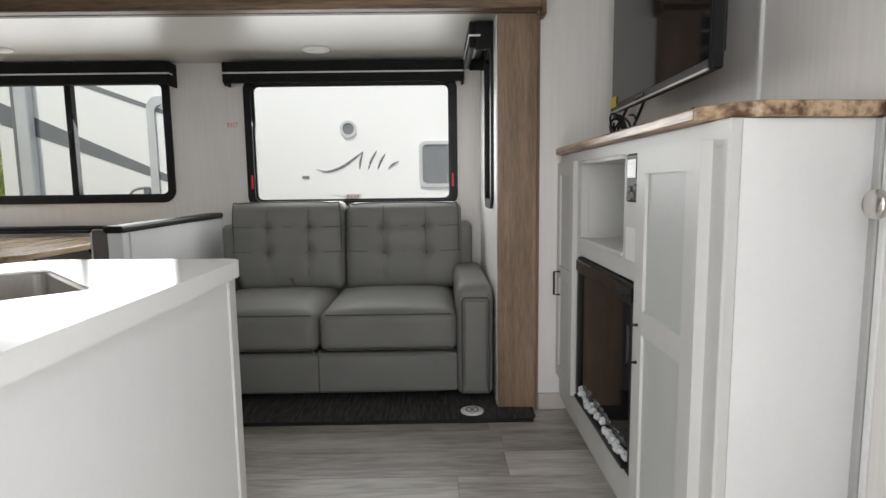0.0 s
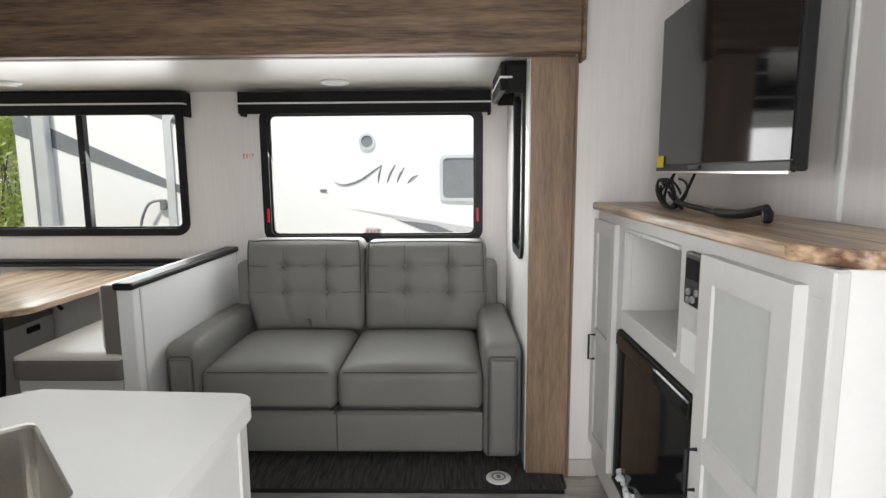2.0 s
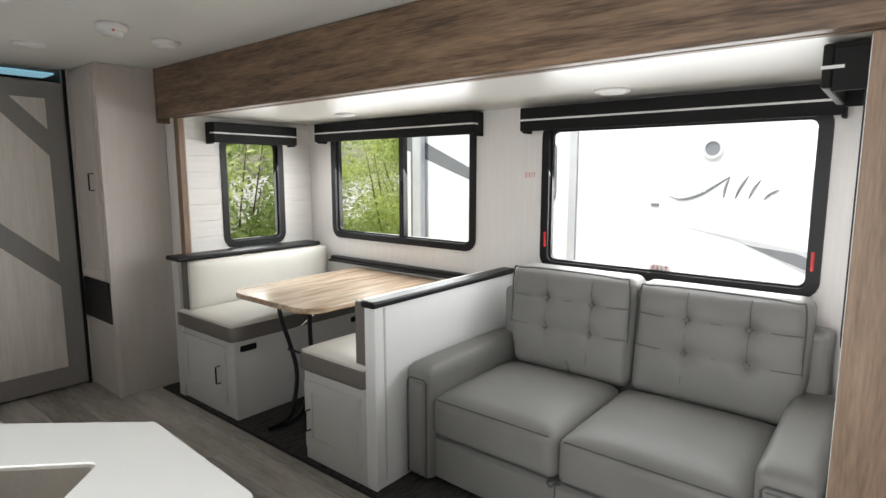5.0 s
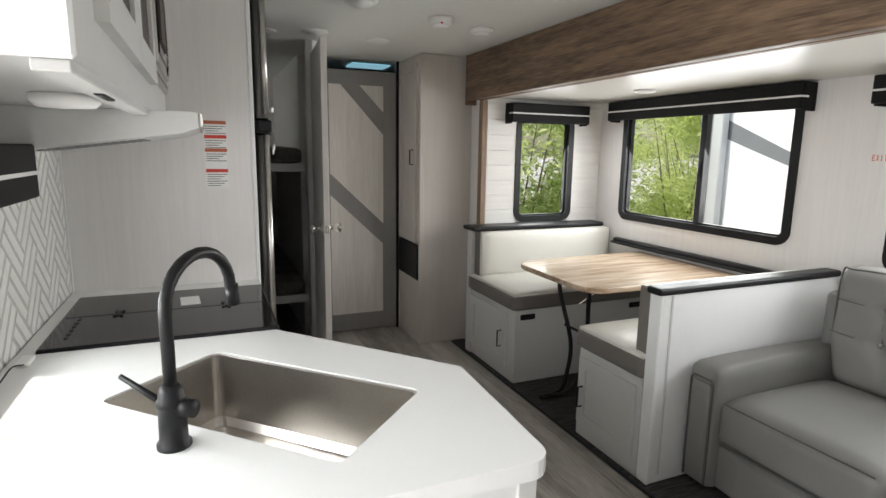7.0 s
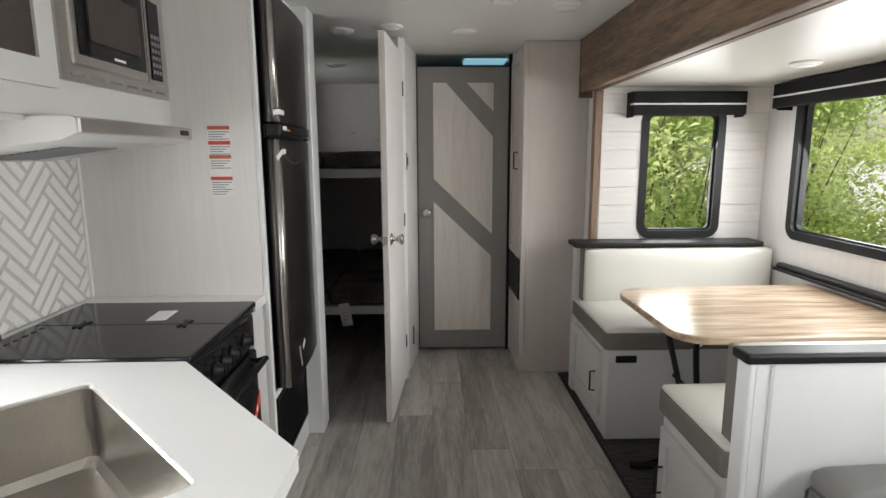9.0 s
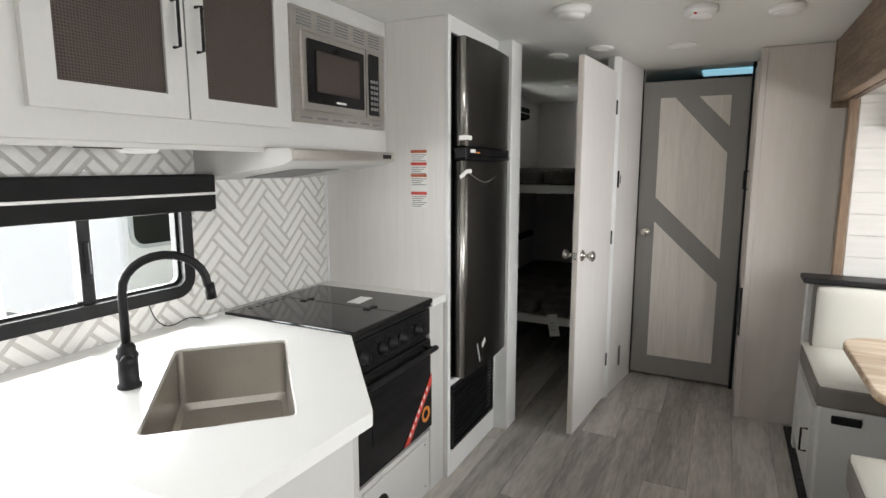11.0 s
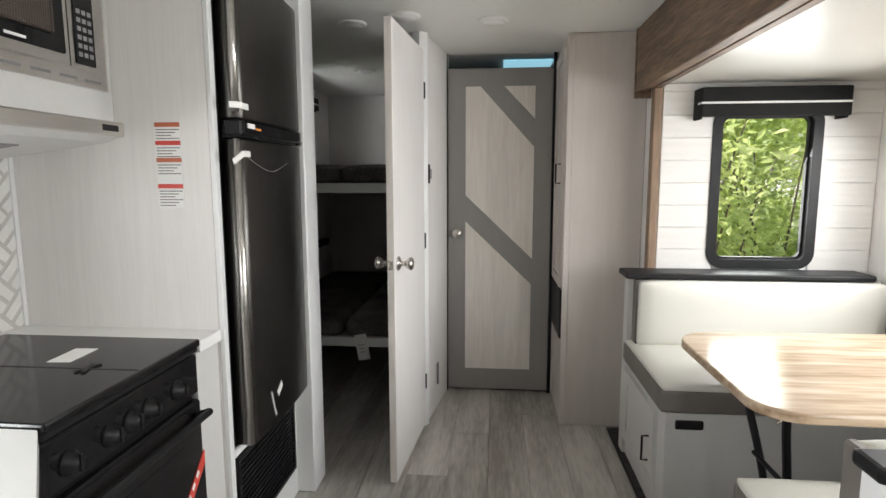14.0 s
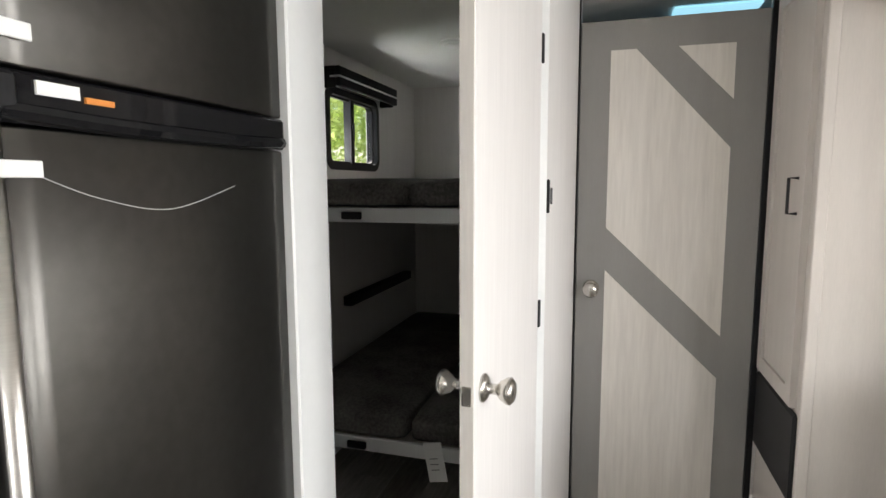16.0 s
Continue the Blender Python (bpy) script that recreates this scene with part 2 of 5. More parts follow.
def prism(outline, z0, z1, bev=0.0, seg=2):
    bm = bmesh.new()
    f = bm.faces.new([bm.verts.new((x, y, z0)) for x, y in outline])
    up = bmesh.ops.extrude_face_region(bm, geom=[f])["geom"]
    bmesh.ops.translate(bm, verts=[v for v in up if isinstance(v, bmesh.types.BMVert)], vec=(0, 0, z1 - z0))
    if bev:
        es = [e for e in bm.edges if abs(e.verts[0].co.z - e.verts[1].co.z) < 1e-6]
        bmesh.ops.bevel(bm, geom=es, offset=bev, segments=seg, profile=0.5, affect="EDGES")
    return bm


def rounded(pts, radii, n=6):
    """Outline with rounded corners."""
    out = []
    k = len(pts)
    for i in range(k):
        p, a, b, r = Vector(pts[i]), Vector(pts[i - 1]), Vector(pts[(i + 1) % k]), radii[i]
        if r <= 0:
            out.append(tuple(p))
            continue
        u, v = (a - p).normalized(), (b - p).normalized()
        half = math.acos(max(-1, min(1, u.dot(v)))) / 2
        d = r / math.tan(half)
        c = p + (u + v).normalized() * (r / math.sin(half))
        s, e = p + u * d - c, p + v * d - c
        for j in range(n + 1):
            t = j / n
            w = (s * (1 - t) + e * t).normalized() * r
            out.append(tuple(c + w))
    return out


def rrect(x0, x1, z0, z1, r, n=6):
    return rounded([(x0, z0), (x1, z0), (x1, z1), (x0, z1)], [r] * 4, n)


def ring(outer, inner, y0, y1):
    """A flat ring between two outlines of equal count in x and z, from y0 to y1."""
    bm = bmesh.new()
    k = len(outer)
    rows = [[bm.verts.new((x, y, z)) for x, z in o] for o, y in ((outer, y0), (outer, y1), (inner, y1), (inner, y0))]
    for r in range(4):
        a, b = rows[r], rows[(r + 1) % 4]
        for i in range(k):
            bm.faces.new((a[i], a[(i + 1) % k], b[(i + 1) % k], b[i]))
    return bm


def plate(outline, y0, y1):
    bm = prism(outline, 0, 1)
    for v in bm.verts:
        v.co = Vector((v.co.x, y0 + (y1 - y0) * v.co.z, v.co.y))
    return bm


def tube(points, r, n=8, cap=True):
    bm = bmesh.new()
    pts = [Vector(p) for p in points]
    rows, side = [], None
    for i, p in enumerate(pts):
        d = (pts[min(i + 1, len(pts) - 1)] - pts[max(i - 1, 0)]).normalized()
        if side is None:
            side = d.orthogonal().normalized()
        side = (side - d * side.dot(d)).normalized()
        up = d.cross(side)
        rr = r[i] if isinstance(r, (list, tuple)) else r
        rows.append([bm.verts.new(p + (side * math.cos(a) + up * math.sin(a)) * rr) for a in (2 * math.pi * j / n for j in range(n))])
    for a, b in zip(rows, rows[1:]):
        for j in range(n):
            bm.faces.new((a[j], a[(j + 1) % n], b[(j + 1) % n], b[j]))
    if cap:
        bm.faces.new(rows[0][::-1])
        bm.faces.new(rows[-1])
    return bm


def lathe(profile, n=20):
    """Revolve (radius, height) about z."""
    bm = bmesh.new()
    rows = [[bm.verts.new((max(r, 1e-4) * math.cos(a), max(r, 1e-4) * math.sin(a), z)) for a in (2 * math.pi * j / n for j in range(n))] for r, z in profile]
    for a, b in zip(rows, rows[1:]):
        for j in range(n):
            bm.faces.new((a[j], a[(j + 1) % n], b[(j + 1) % n], b[j]))
    bm.faces.new(rows[0][::-1])
    bm.faces.new(rows[-1])
    return bm


def curve3(ctrl, n=8):
    """Smooth points through control points."""
    p = [Vector(c) for c in ctrl]
    out = []
    for i in range(len(p) - 1):
        a, b, c, d = p[max(i - 1, 0)], p[i], p[i + 1], p[min(i + 2, len(p) - 1)]
        for j in range(n):
            t = j / n
            out.append(0.5 * ((2 * b) + (c - a) * t + (2 * a - 5 * b + 4 * c - d) * t * t + (3 * b - a - 3 * c + d) * t ** 3))
    return out + [p[-1]]


def cushion(x0, x1, y0, y1, z0, z1, r=0.04, puff=0.02, axis=2, sign=1, tufts=(), cuts=15, crown=0.0):
    """A padded rounded block that bulges on one side, with buttoned dents there."""
    bm = bmesh.new()
    bmesh.ops.create_cube(bm, size=2)
    bmesh.ops.subdivide_edges(bm, edges=bm.edges[:], cuts=cuts, use_grid_fill=True)
    c = Vector(((x0 + x1) / 2, (y0 + y1) / 2, (z0 + z1) / 2))
    h = Vector(((x1 - x0) / 2, (y1 - y0) / 2, (z1 - z0) / 2))
    others = [i for i in range(3) if i != axis]
    for v in bm.verts:
        u = v.co.copy()
        # closer rows near the edges
        u = Vector([math.copysign(abs(q) ** 0.8, q) for q in u])
        p = Vector([u[i] * h[i] for i in range(3)])
        q = Vector([max(-(h[i] - r), min(h[i] - r, p[i])) for i in range(3)])
        d = p - q
        if d.length > 1e-9:
            p = q + d.normalized() * r
        a, b = u[others[0]], u[others[1]]
        if u[axis] * sign > 0.3:
            lift = puff * (1 - a ** 4) * (1 - b ** 4)
            w = c + p
            for t in tufts:
                e = math.hypot(w[others[0]] - t[0], w[others[1]] - t[1])
                lift -= 0.022 * math.exp(-(e / 0.035) ** 2) + 0.005 * math.exp(-(abs(w[others[0]] - t[0]) / 0.012) ** 2) * math.exp(-(abs(w[others[1]] - t[1]) / 0.22) ** 2)
                lift -= 0.005 * math.exp(-(abs(w[others[1]] - t[1]) / 0.012) ** 2) * math.exp(-(abs(w[others[0]] - t[0]) / 0.22) ** 2)
            p[axis] += sign * lift
        v.co = c + p
    return bm

# ---- structure ----
CEIL, YK, YS, YW, XE, XR = 2.03, -0.70, 1.52, 2.49, -2.92, 0.462


def structure(ob, label, category):
    return tagged(ob, label, category, kind="structure")


def holed(u0, u1, z0, z1, holes, d0, d1):
    """One slab in u and z with rectangular openings, thick from d0 to d1."""
    us = sorted({u0, u1, *[h[0] for h in holes], *[h[1] for h in holes]})
    zs = sorted({z0, z1, *[max(h[2], z0) for h in holes], *[min(h[3], z1) for h in holes]})
    bm = bmesh.new()
    grid = [[bm.verts.new((u, d0, z)) for z in zs] for u in us]
    for i in range(len(us) - 1):
        for j in range(len(zs) - 1):
            u, z = (us[i] + us[i + 1]) / 2, (zs[j] + zs[j + 1]) / 2
            if not any(h[0] < u < h[1] and h[2] < z < h[3] for h in holes):
                bm.faces.new((grid[i][j], grid[i + 1][j], grid[i + 1][j + 1], grid[i][j + 1]))
    bmesh.ops.delete(bm, geom=[v for v in bm.verts if not v.link_faces], context="VERTS")
    up = bmesh.ops.extrude_face_region(bm, geom=bm.faces[:])["geom"]
    bmesh.ops.translate(bm, verts=[v for v in up if isinstance(v, bmesh.types.BMVert)], vec=(0, d1 - d0, 0))
    return bm


def wall_x(name, y0, y1, x0, x1, z0, z1, holes, m, label, bev=0.0):
    """A wall along x with rectangular openings (x0, x1, z0, z1), in order of x."""
    bm = holed(x0, x1, z0, z1, holes, y0, y1)
    return structure(part(name, bm, m), label, "wall")


def wall_y(name, x0, x1, y0, y1, z0, z1, holes, m, label):
    bm = holed(y0, y1, z0, z1, holes, x0, x1)
    for v in bm.verts:
        v.co = Vector((v.co.y, v.co.x, v.co.z))
    return structure(part(name, bm, m), label, "wall")


# openings
WIN_SOFA, WIN_DIN = (-0.94, 0.325, 0.885, 1.66), (-2.66, -1.375, 0.93, 1.68)
WIN_END, WIN_KIT = (1.765, 2.245, 0.895, 1.64), (-1.03, -0.265, 0.955, 1.33)
WIN_SIDE, WIN_BUNK = (1.68, 2.05, 0.90, 1.68), (-4.48, -3.85, 1.45, 1.85)


def inset(w, d=0.022):
    return (w[0] + d, w[1] - d, w[2] + d, w[3] - d)


wall_x("wall_south", YK - 0.06, YK, -5.2, 1.25, 0, CEIL, [inset(WIN_BUNK), inset(WIN_KIT), (-0.12, 0.60, 0, 1.93)], M_WALL, "white wood-print wall with a kitchen window and open entry doorway")
wall_x("wall_north_bow", YS, YS + 0.05, 0.632, 1.12, 0, CEIL, [], M_WALL, "white wood-print wall between post and media cabinet")
wall_y("wall_east", 1.05, 1.11, YK, YS, 0, CEIL, [], M_WALL, "white wood-print wall behind the television")
wall_x("wall_slide_back", YW, YW + 0.06, XE - 0.06, XR + 0.06, 0, 1.80, [inset(WIN_DIN), inset(WIN_SOFA)], M_WALL, "white back wall of the slide-out with two windows")
wall_y("wall_slide_end", XE - 0.06, XE, YS + 0.01, YW, 0, 1.80, [inset(WIN_END)], M_SHIP, "white end wall of the slide-out behind the dinette")
wall_y("wall_slide_side", XR, XR + 0.05, YS + 0.12, YW, 0, 1.80, [inset(WIN_SIDE)], M_WALL, "white side wall of the slide-out beside the sofa")
wall_x("wall_slide_header", YS + 0.03, YS + 0.08, XE - 0.06, 0.632, 1.80, CEIL, [], M_WALL, "wall above the slide-out opening")
wall_x("wall_north_rear", YS, YS + 0.05, -5.2, XE - 0.06, 0, CEIL, [], M_WALL, "white wall at the rear beyond the dinette")
wall_y("wall_bath", -3.60, -3.555, 0.45, YS, 0, CEIL, [(0.49, 1.11, 0, 2.029)], M_WALL, "white partition around the bathroom door")
wall_y("wall_rear", -5.2, -5.14, YK, YS, 0, CEIL, [], M_WALL, "white rear wall")
wall_x("wall_bunk_bath", 0.40, 0.445, -5.14, -3.60, 0, CEIL, [], M_WALL, "white partition between bunks and bathroom")
# short panel beside the bathroom door and above the angled bunk doorway
structure(part("wall_panel", prism([(-3.035, 0.415), (-3.06, 0.37), (-3.60, 0.44), (-3.60, 0.495), (-3.555, 0.49)], 0, CEIL), M_WALL), "narrow white panel beside the bathroom door", "wall")
structure(part("trim_doorway", prism([(-3.012, 0.40), (-3.04, 0.36), (-3.085, 0.395), (-3.05, 0.435)], 0, CEIL, 0.004), M_WHITE), "white door trim at the bunk doorway", "trim")

structure(slab("ceiling", -5.2, 1.11, YK - 0.06, YS + 0.03, CEIL, CEIL + 0.04, M_CEIL, bev=0), "smooth white main ceiling", "ceiling")
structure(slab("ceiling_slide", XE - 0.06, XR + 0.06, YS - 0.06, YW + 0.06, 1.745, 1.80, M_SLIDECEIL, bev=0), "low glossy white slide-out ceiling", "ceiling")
structure(slab("ceiling_joint", -0.98, -0.965, YK, 1.40, CEIL - 0.003, CEIL + 0.001, M_WHITE, bev=0), "thin ceiling panel joint strip", "trim")

floor = structure(slab("floor", -5.2, 1.11, YK - 0.06, YS + 0.03, -0.06, -0.004, M_JOINT, bev=0), "grey wood-look plank floor", "floor")
structure(slab("floor_slide", XE - 0.06, XR + 0.06, YS - 0.02, YW + 0.06, -0.06, 0.010, M_MAT, bev=0), "slide-out floor under the dinette and sofa", "floor")
structure(slab("ground", -300, 300, -300, 300, -0.80, -0.75, M_GROUND, bev=0), "pale gravel ground between parked trailers", "ground")

# slide-out beam and post
beam = thing("ceiling_beam", "brown wood-grain beam above the slide-out opening", "beam", (-1.2, 1.45, 1.73))
part("fascia", B(-3.05, 0.638, 1.447, 1.50, 1.73, CEIL - 0.002, 0.006, 2), M_BEAM, beam)
part("soffit", B(-2.97, 0.63, 1.50, 1.53, 1.728, 1.742, 0.002), M_BEAM, beam)
part("end_cap", B(0.638, 0.655, 1.442, 1.53, 1.70, CEIL - 0.002, 0.004), M_BEAM, beam)
part("end_cap", B(-3.068, -3.05, 1.442, 1.53, 1.70, CEIL - 0.002, 0.004), M_BEAM, beam)
post = thing("wood_post", "brown wood-grain trim post beside the sofa", "post", (0.54, 1.55, 0))
part("face_board", B(XR, 0.632, 1.513, 1.54, 0.0, 1.727, 0.003), M_POST, post)
part("side_board", B(XR - 0.003, XR + 0.03, 1.54, 1.64, 0.0, 1.727, 0.002), M_WHITE, post)
part("edge_strip", B(0.632, 0.642, 1.508, 1.52, 0.0, 1.727, 0.002), M_POST, post)
jamb = thing("wood_trim", "brown wood-grain trim strip beside the dinette", "trim", (-2.95, 1.5, 0.9))
part("board", B(-2.96, -2.905, 1.498, 1.535, 0.0, 1.727, 0.003), M_POST, jamb)

base = structure(slab("baseboard", 0.642, 0.76, 1.505, 1.52, 0, 0.075, M_GREY), "grey baseboard strip below the white wall", "baseboard")


# ---- windows ----
def window(name, w, m, label, mullion=None, latches=False, border=0.043, r=0.075):
    """Built in x and z about the opening, y to the room at zero; m places it."""
    t = thing(name, label, "window", m.translation, kind="structure")
    x0, x1, z0, z1 = w
    place = m
    part("window_frame", turned(ring(rrect(x0, x1, z0, z1, r), rrect(x0 + border, x1 - border, z0 + border, z1 - border, max(r - border, 0.03)), -0.014, 0.05), place), M_BLACK, t)
    part("inner_rim", turned(ring(rrect(x0 + border - 0.008, x1 - border + 0.008, z0 + border - 0.008, z1 - border + 0.008, 0.04), rrect(x0 + border + 0.01, x1 - border - 0.01, z0 + border + 0.01, z1 - border - 0.01, 0.03), 0.01, 0.03), place), M_BLACK, t)
    if mullion is not None:
        part("mullion", turned(B(mullion - 0.02, mullion + 0.02, 0.0, 0.045, z0 + border, z1 - border, 0.003), place), M_BLACK, t)
        part("lock", turned(B(mullion - 0.008, mullion + 0.008, -0.008, 0.0, (z0 + z1) / 2 - 0.05, (z0 + z1) / 2 + 0.05, 0.003), place), M_BLACK, t)
        for a, b, y in ((x0 + border, mullion, 0.022), (mullion, x1 - border, 0.034)):
            p = part("pane", turned(B(a, b, y, y + 0.004, z0 + border, z1 - border), place), M_GLASS, t)
            p.visible_shadow = False
    else:
        p = part("pane", turned(plate(rrect(x0 + border, x1 - border, z0 + border, z1 - border, 0.04), 0.025, 0.029), place), M_GLASS, t)
        p.visible_shadow = False
    if latches:
        for x in (x0 + 0.03, x1 - 0.03):
            part("latch", turned(B(x - 0.006, x + 0.006, -0.024, -0.014, z0 + 0.12, z0 + 0.20, 0.003), place), M_RED, t, "red emergency exit latch")
    return t


I4 = Matrix.Identity(4)
window("window_1", WIN_SOFA, Matrix.Translation((0, YW, 0)), "large black-framed emergency exit window above the sofa", latches=True)
window("window_2", WIN_DIN, Matrix.Translation((0, YW, 0)), "black-framed sliding window above the dinette table", mullion=-1.98)
# local x runs along +y for a wall on the rear side
REAR = Matrix(((0, -1, 0, XE), (1, 0, 0, 0), (0, 0, 1, 0), (0, 0, 0, 1)))
FORE = Matrix(((0, 1, 0, XR), (-1, 0, 0, 0), (0, 0, 1, 0), (0, 0, 0, 1)))
BACK = Matrix(((-1, 0, 0, 0), (0, -1, 0, YK), (0, 0, 1, 0), (0, 0, 0, 1)))
window("window_3", WIN_END, REAR, "narrow black-framed window above the dinette bench")
window("window_4", (-WIN_SIDE[1], -WIN_SIDE[0], WIN_SIDE[2], WIN_SIDE[3]), FORE, "narrow black-framed window in the side of the slide-out")
window("window_5", (-WIN_KIT[1], -WIN_KIT[0], WIN_KIT[2], WIN_KIT[3]), BACK, "black-framed sliding window above the kitchen counter", mullion=0.66)
window("window_6", (-WIN_BUNK[1], -WIN_BUNK[0], WIN_BUNK[2], WIN_BUNK[3]), BACK, "small black-framed sliding window above the upper bunk", mullion=4.16, border=0.035)


def valance(w, z0, z1, m, label):
    """A boxed black valance with a pale stripe; room side is -y."""
    t = thing("window_valance", label, "valance", m.translation, group="window valances")
    zs = z0 + (z1 - z0) * 0.47
    part("front", turned(B(w[0], w[1], -0.11, -0.085, z0, z1, 0.006, 2), m), M_VAL, t)
    part("top", turned(B(w[0], w[1], -0.085, -0.004, z1 - 0.012, z1, 0.002), m), M_VAL, t)
    for x in (w[0], w[1] - 0.014):
        part("return", turned(B(x, x + 0.014, -0.085, -0.004, z0 - 0.008, z1 - 0.012, 0.002), m), M_VAL, t)
    part("stripe", turned(B(w[0] - 0.001, w[1] + 0.001, -0.1125, -0.06, zs - 0.0045, zs + 0.0045, 0.001), m), M_STRIP, t, "pale piping stripe")
    part("rolled_shade", turned(tube([(w[0] + 0.03, -0.045, z1 - 0.05), (w[1] - 0.03, -0.045, z1 - 0.05)], 0.022, 10), m), M_VAL, t)
    return t


valance((-1.022, 0.363), 1.61, 1.728, Matrix.Translation((0, YW, 0)), "long black valance over the sofa window")
valance((-2.72, -1.325), 1.61, 1.735, Matrix.Translation((0, YW, 0)), "long black valance over the dinette window")
valance((1.675, 2.30), 1.585, 1.712, REAR, "short black valance over the narrow bench window")
valance((-2.12, -1.655), 1.62, 1.735, FORE, "short black valance over the slide-out side window")
valance((0.175, 1.06), 1.265, 1.388, BACK, "black valance over the kitchen window")
valance((3.80, 4.53), 1.83, 1.92, BACK, "dark valance over the bunk window")

# shiplap boards on the dinette end wall
ship = bpy.data.objects["wall_slide_end"]
zb = 0.78
while zb < 1.745:
    zt = min(zb + 0.103, 1.743)
    spans = [(YS + 0.02, YW - 0.002)] if (zt <= WIN_END[2] + 0.02 or zb >= WIN_END[3] - 0.02) else [(YS + 0.02, WIN_END[0] + 0.022), (WIN_END[1] - 0.022, YW - 0.002)]
    for a, b in spans:
        part("shiplap_board", B(XE - 0.002, XE + 0.008, a, b, zb + 0.0015, zt - 0.0015, 0.0012), M_SHIP, ship)
    zb += 0.103


# ---- shared pieces ----
def pull(parent, at, m, h=0.10, d=0.025, mat_=None):
    """A black bar pull, upright; built in x-z at the face, out along -y, placed by m."""
    r = 0.0045
    part("handle", turned(tube([(at[0], 0, at[2] - h / 2), (at[0], -d, at[2] - h / 2), (at[0], -d, at[2] + h / 2), (at[0], 0, at[2] + h / 2)], r, 6), m), mat_ or M_BLACK, parent, "black bar pull")


def shaker(parent, x0, x1, z0, z1, m, frame_m, panel_m, stile=0.055, th=0.018, name="door", mid=None):
    """A framed cabinet door in x-z, its face at y=-th, placed by m."""
    out = [(x0, z0), (x1, z0), (x1, z1), (x0, z1)]
    inn = [(x0 + stile, z0 + stile), (x1 - stile, z0 + stile), (x1 - stile, z1 - stile), (x0 + stile, z1 - stile)]
    d = part(name, turned(ring(out, inn, -th, 0), m), frame_m, parent)
    if mid:
        part("rail", turned(B(x0 + stile, x1 - stile, -th + 0.0005, 0, mid - stile / 2, mid + stile / 2), m), frame_m, d)
    part("panel", turned(B(x0 + stile - 0.004, x1 - stile + 0.004, -th + 0.008, -0.001, z0 + stile - 0.004, z1 - stile + 0.004), m), panel_m, d)
    return d


def knob(parent, m, label="satin nickel door knob"):
    """A round door knob that sticks out along -y."""
    k = part("knob", turned(turned(lathe([(0.03, 0), (0.03, 0.004), (0.022, 0.01), (0.011, 0.014), (0.011, 0.03), (0.018, 0.036), (0.027, 0.05), (0.028, 0.058), (0.02, 0.065)]), pose(0, 0, 0, 90)), m), M_NICKEL, parent, label)
    return smooth(k)


# ---- sofa ----
sofa = thing("loveseat", "grey leather two-seat sofa with tufted back cushions", "sofa", (-0.27, 2.0, 0.012))
AX0, AX1, FY = -1.10, 0.45, 1.575
part("front_panel", cushion(AX0 + 0.145, AX1 - 0.165, FY + 0.03, FY + 0.12, 0.05, 0.245, 0.02, 0.008, 1, -1, cuts=9), M_LEATHER, sofa)
part("front_seam", tube([(-0.36, FY + 0.022, 0.06), (-0.36, FY + 0.018, 0.15), (-0.36, FY + 0.022, 0.24)], 0.003, 6), M_SEAM, sofa)
part("frame", B(AX0 + 0.05, AX1 - 0.05, FY + 0.12, 2.45, 0.05, 0.26, 0.01), M_BLACK, sofa)
part("back_frame", B(AX0 + 0.05, AX1 - 0.05, 2.30, 2.45, 0.26, 0.80, 0.03, 3), M_LEATHER, sofa)
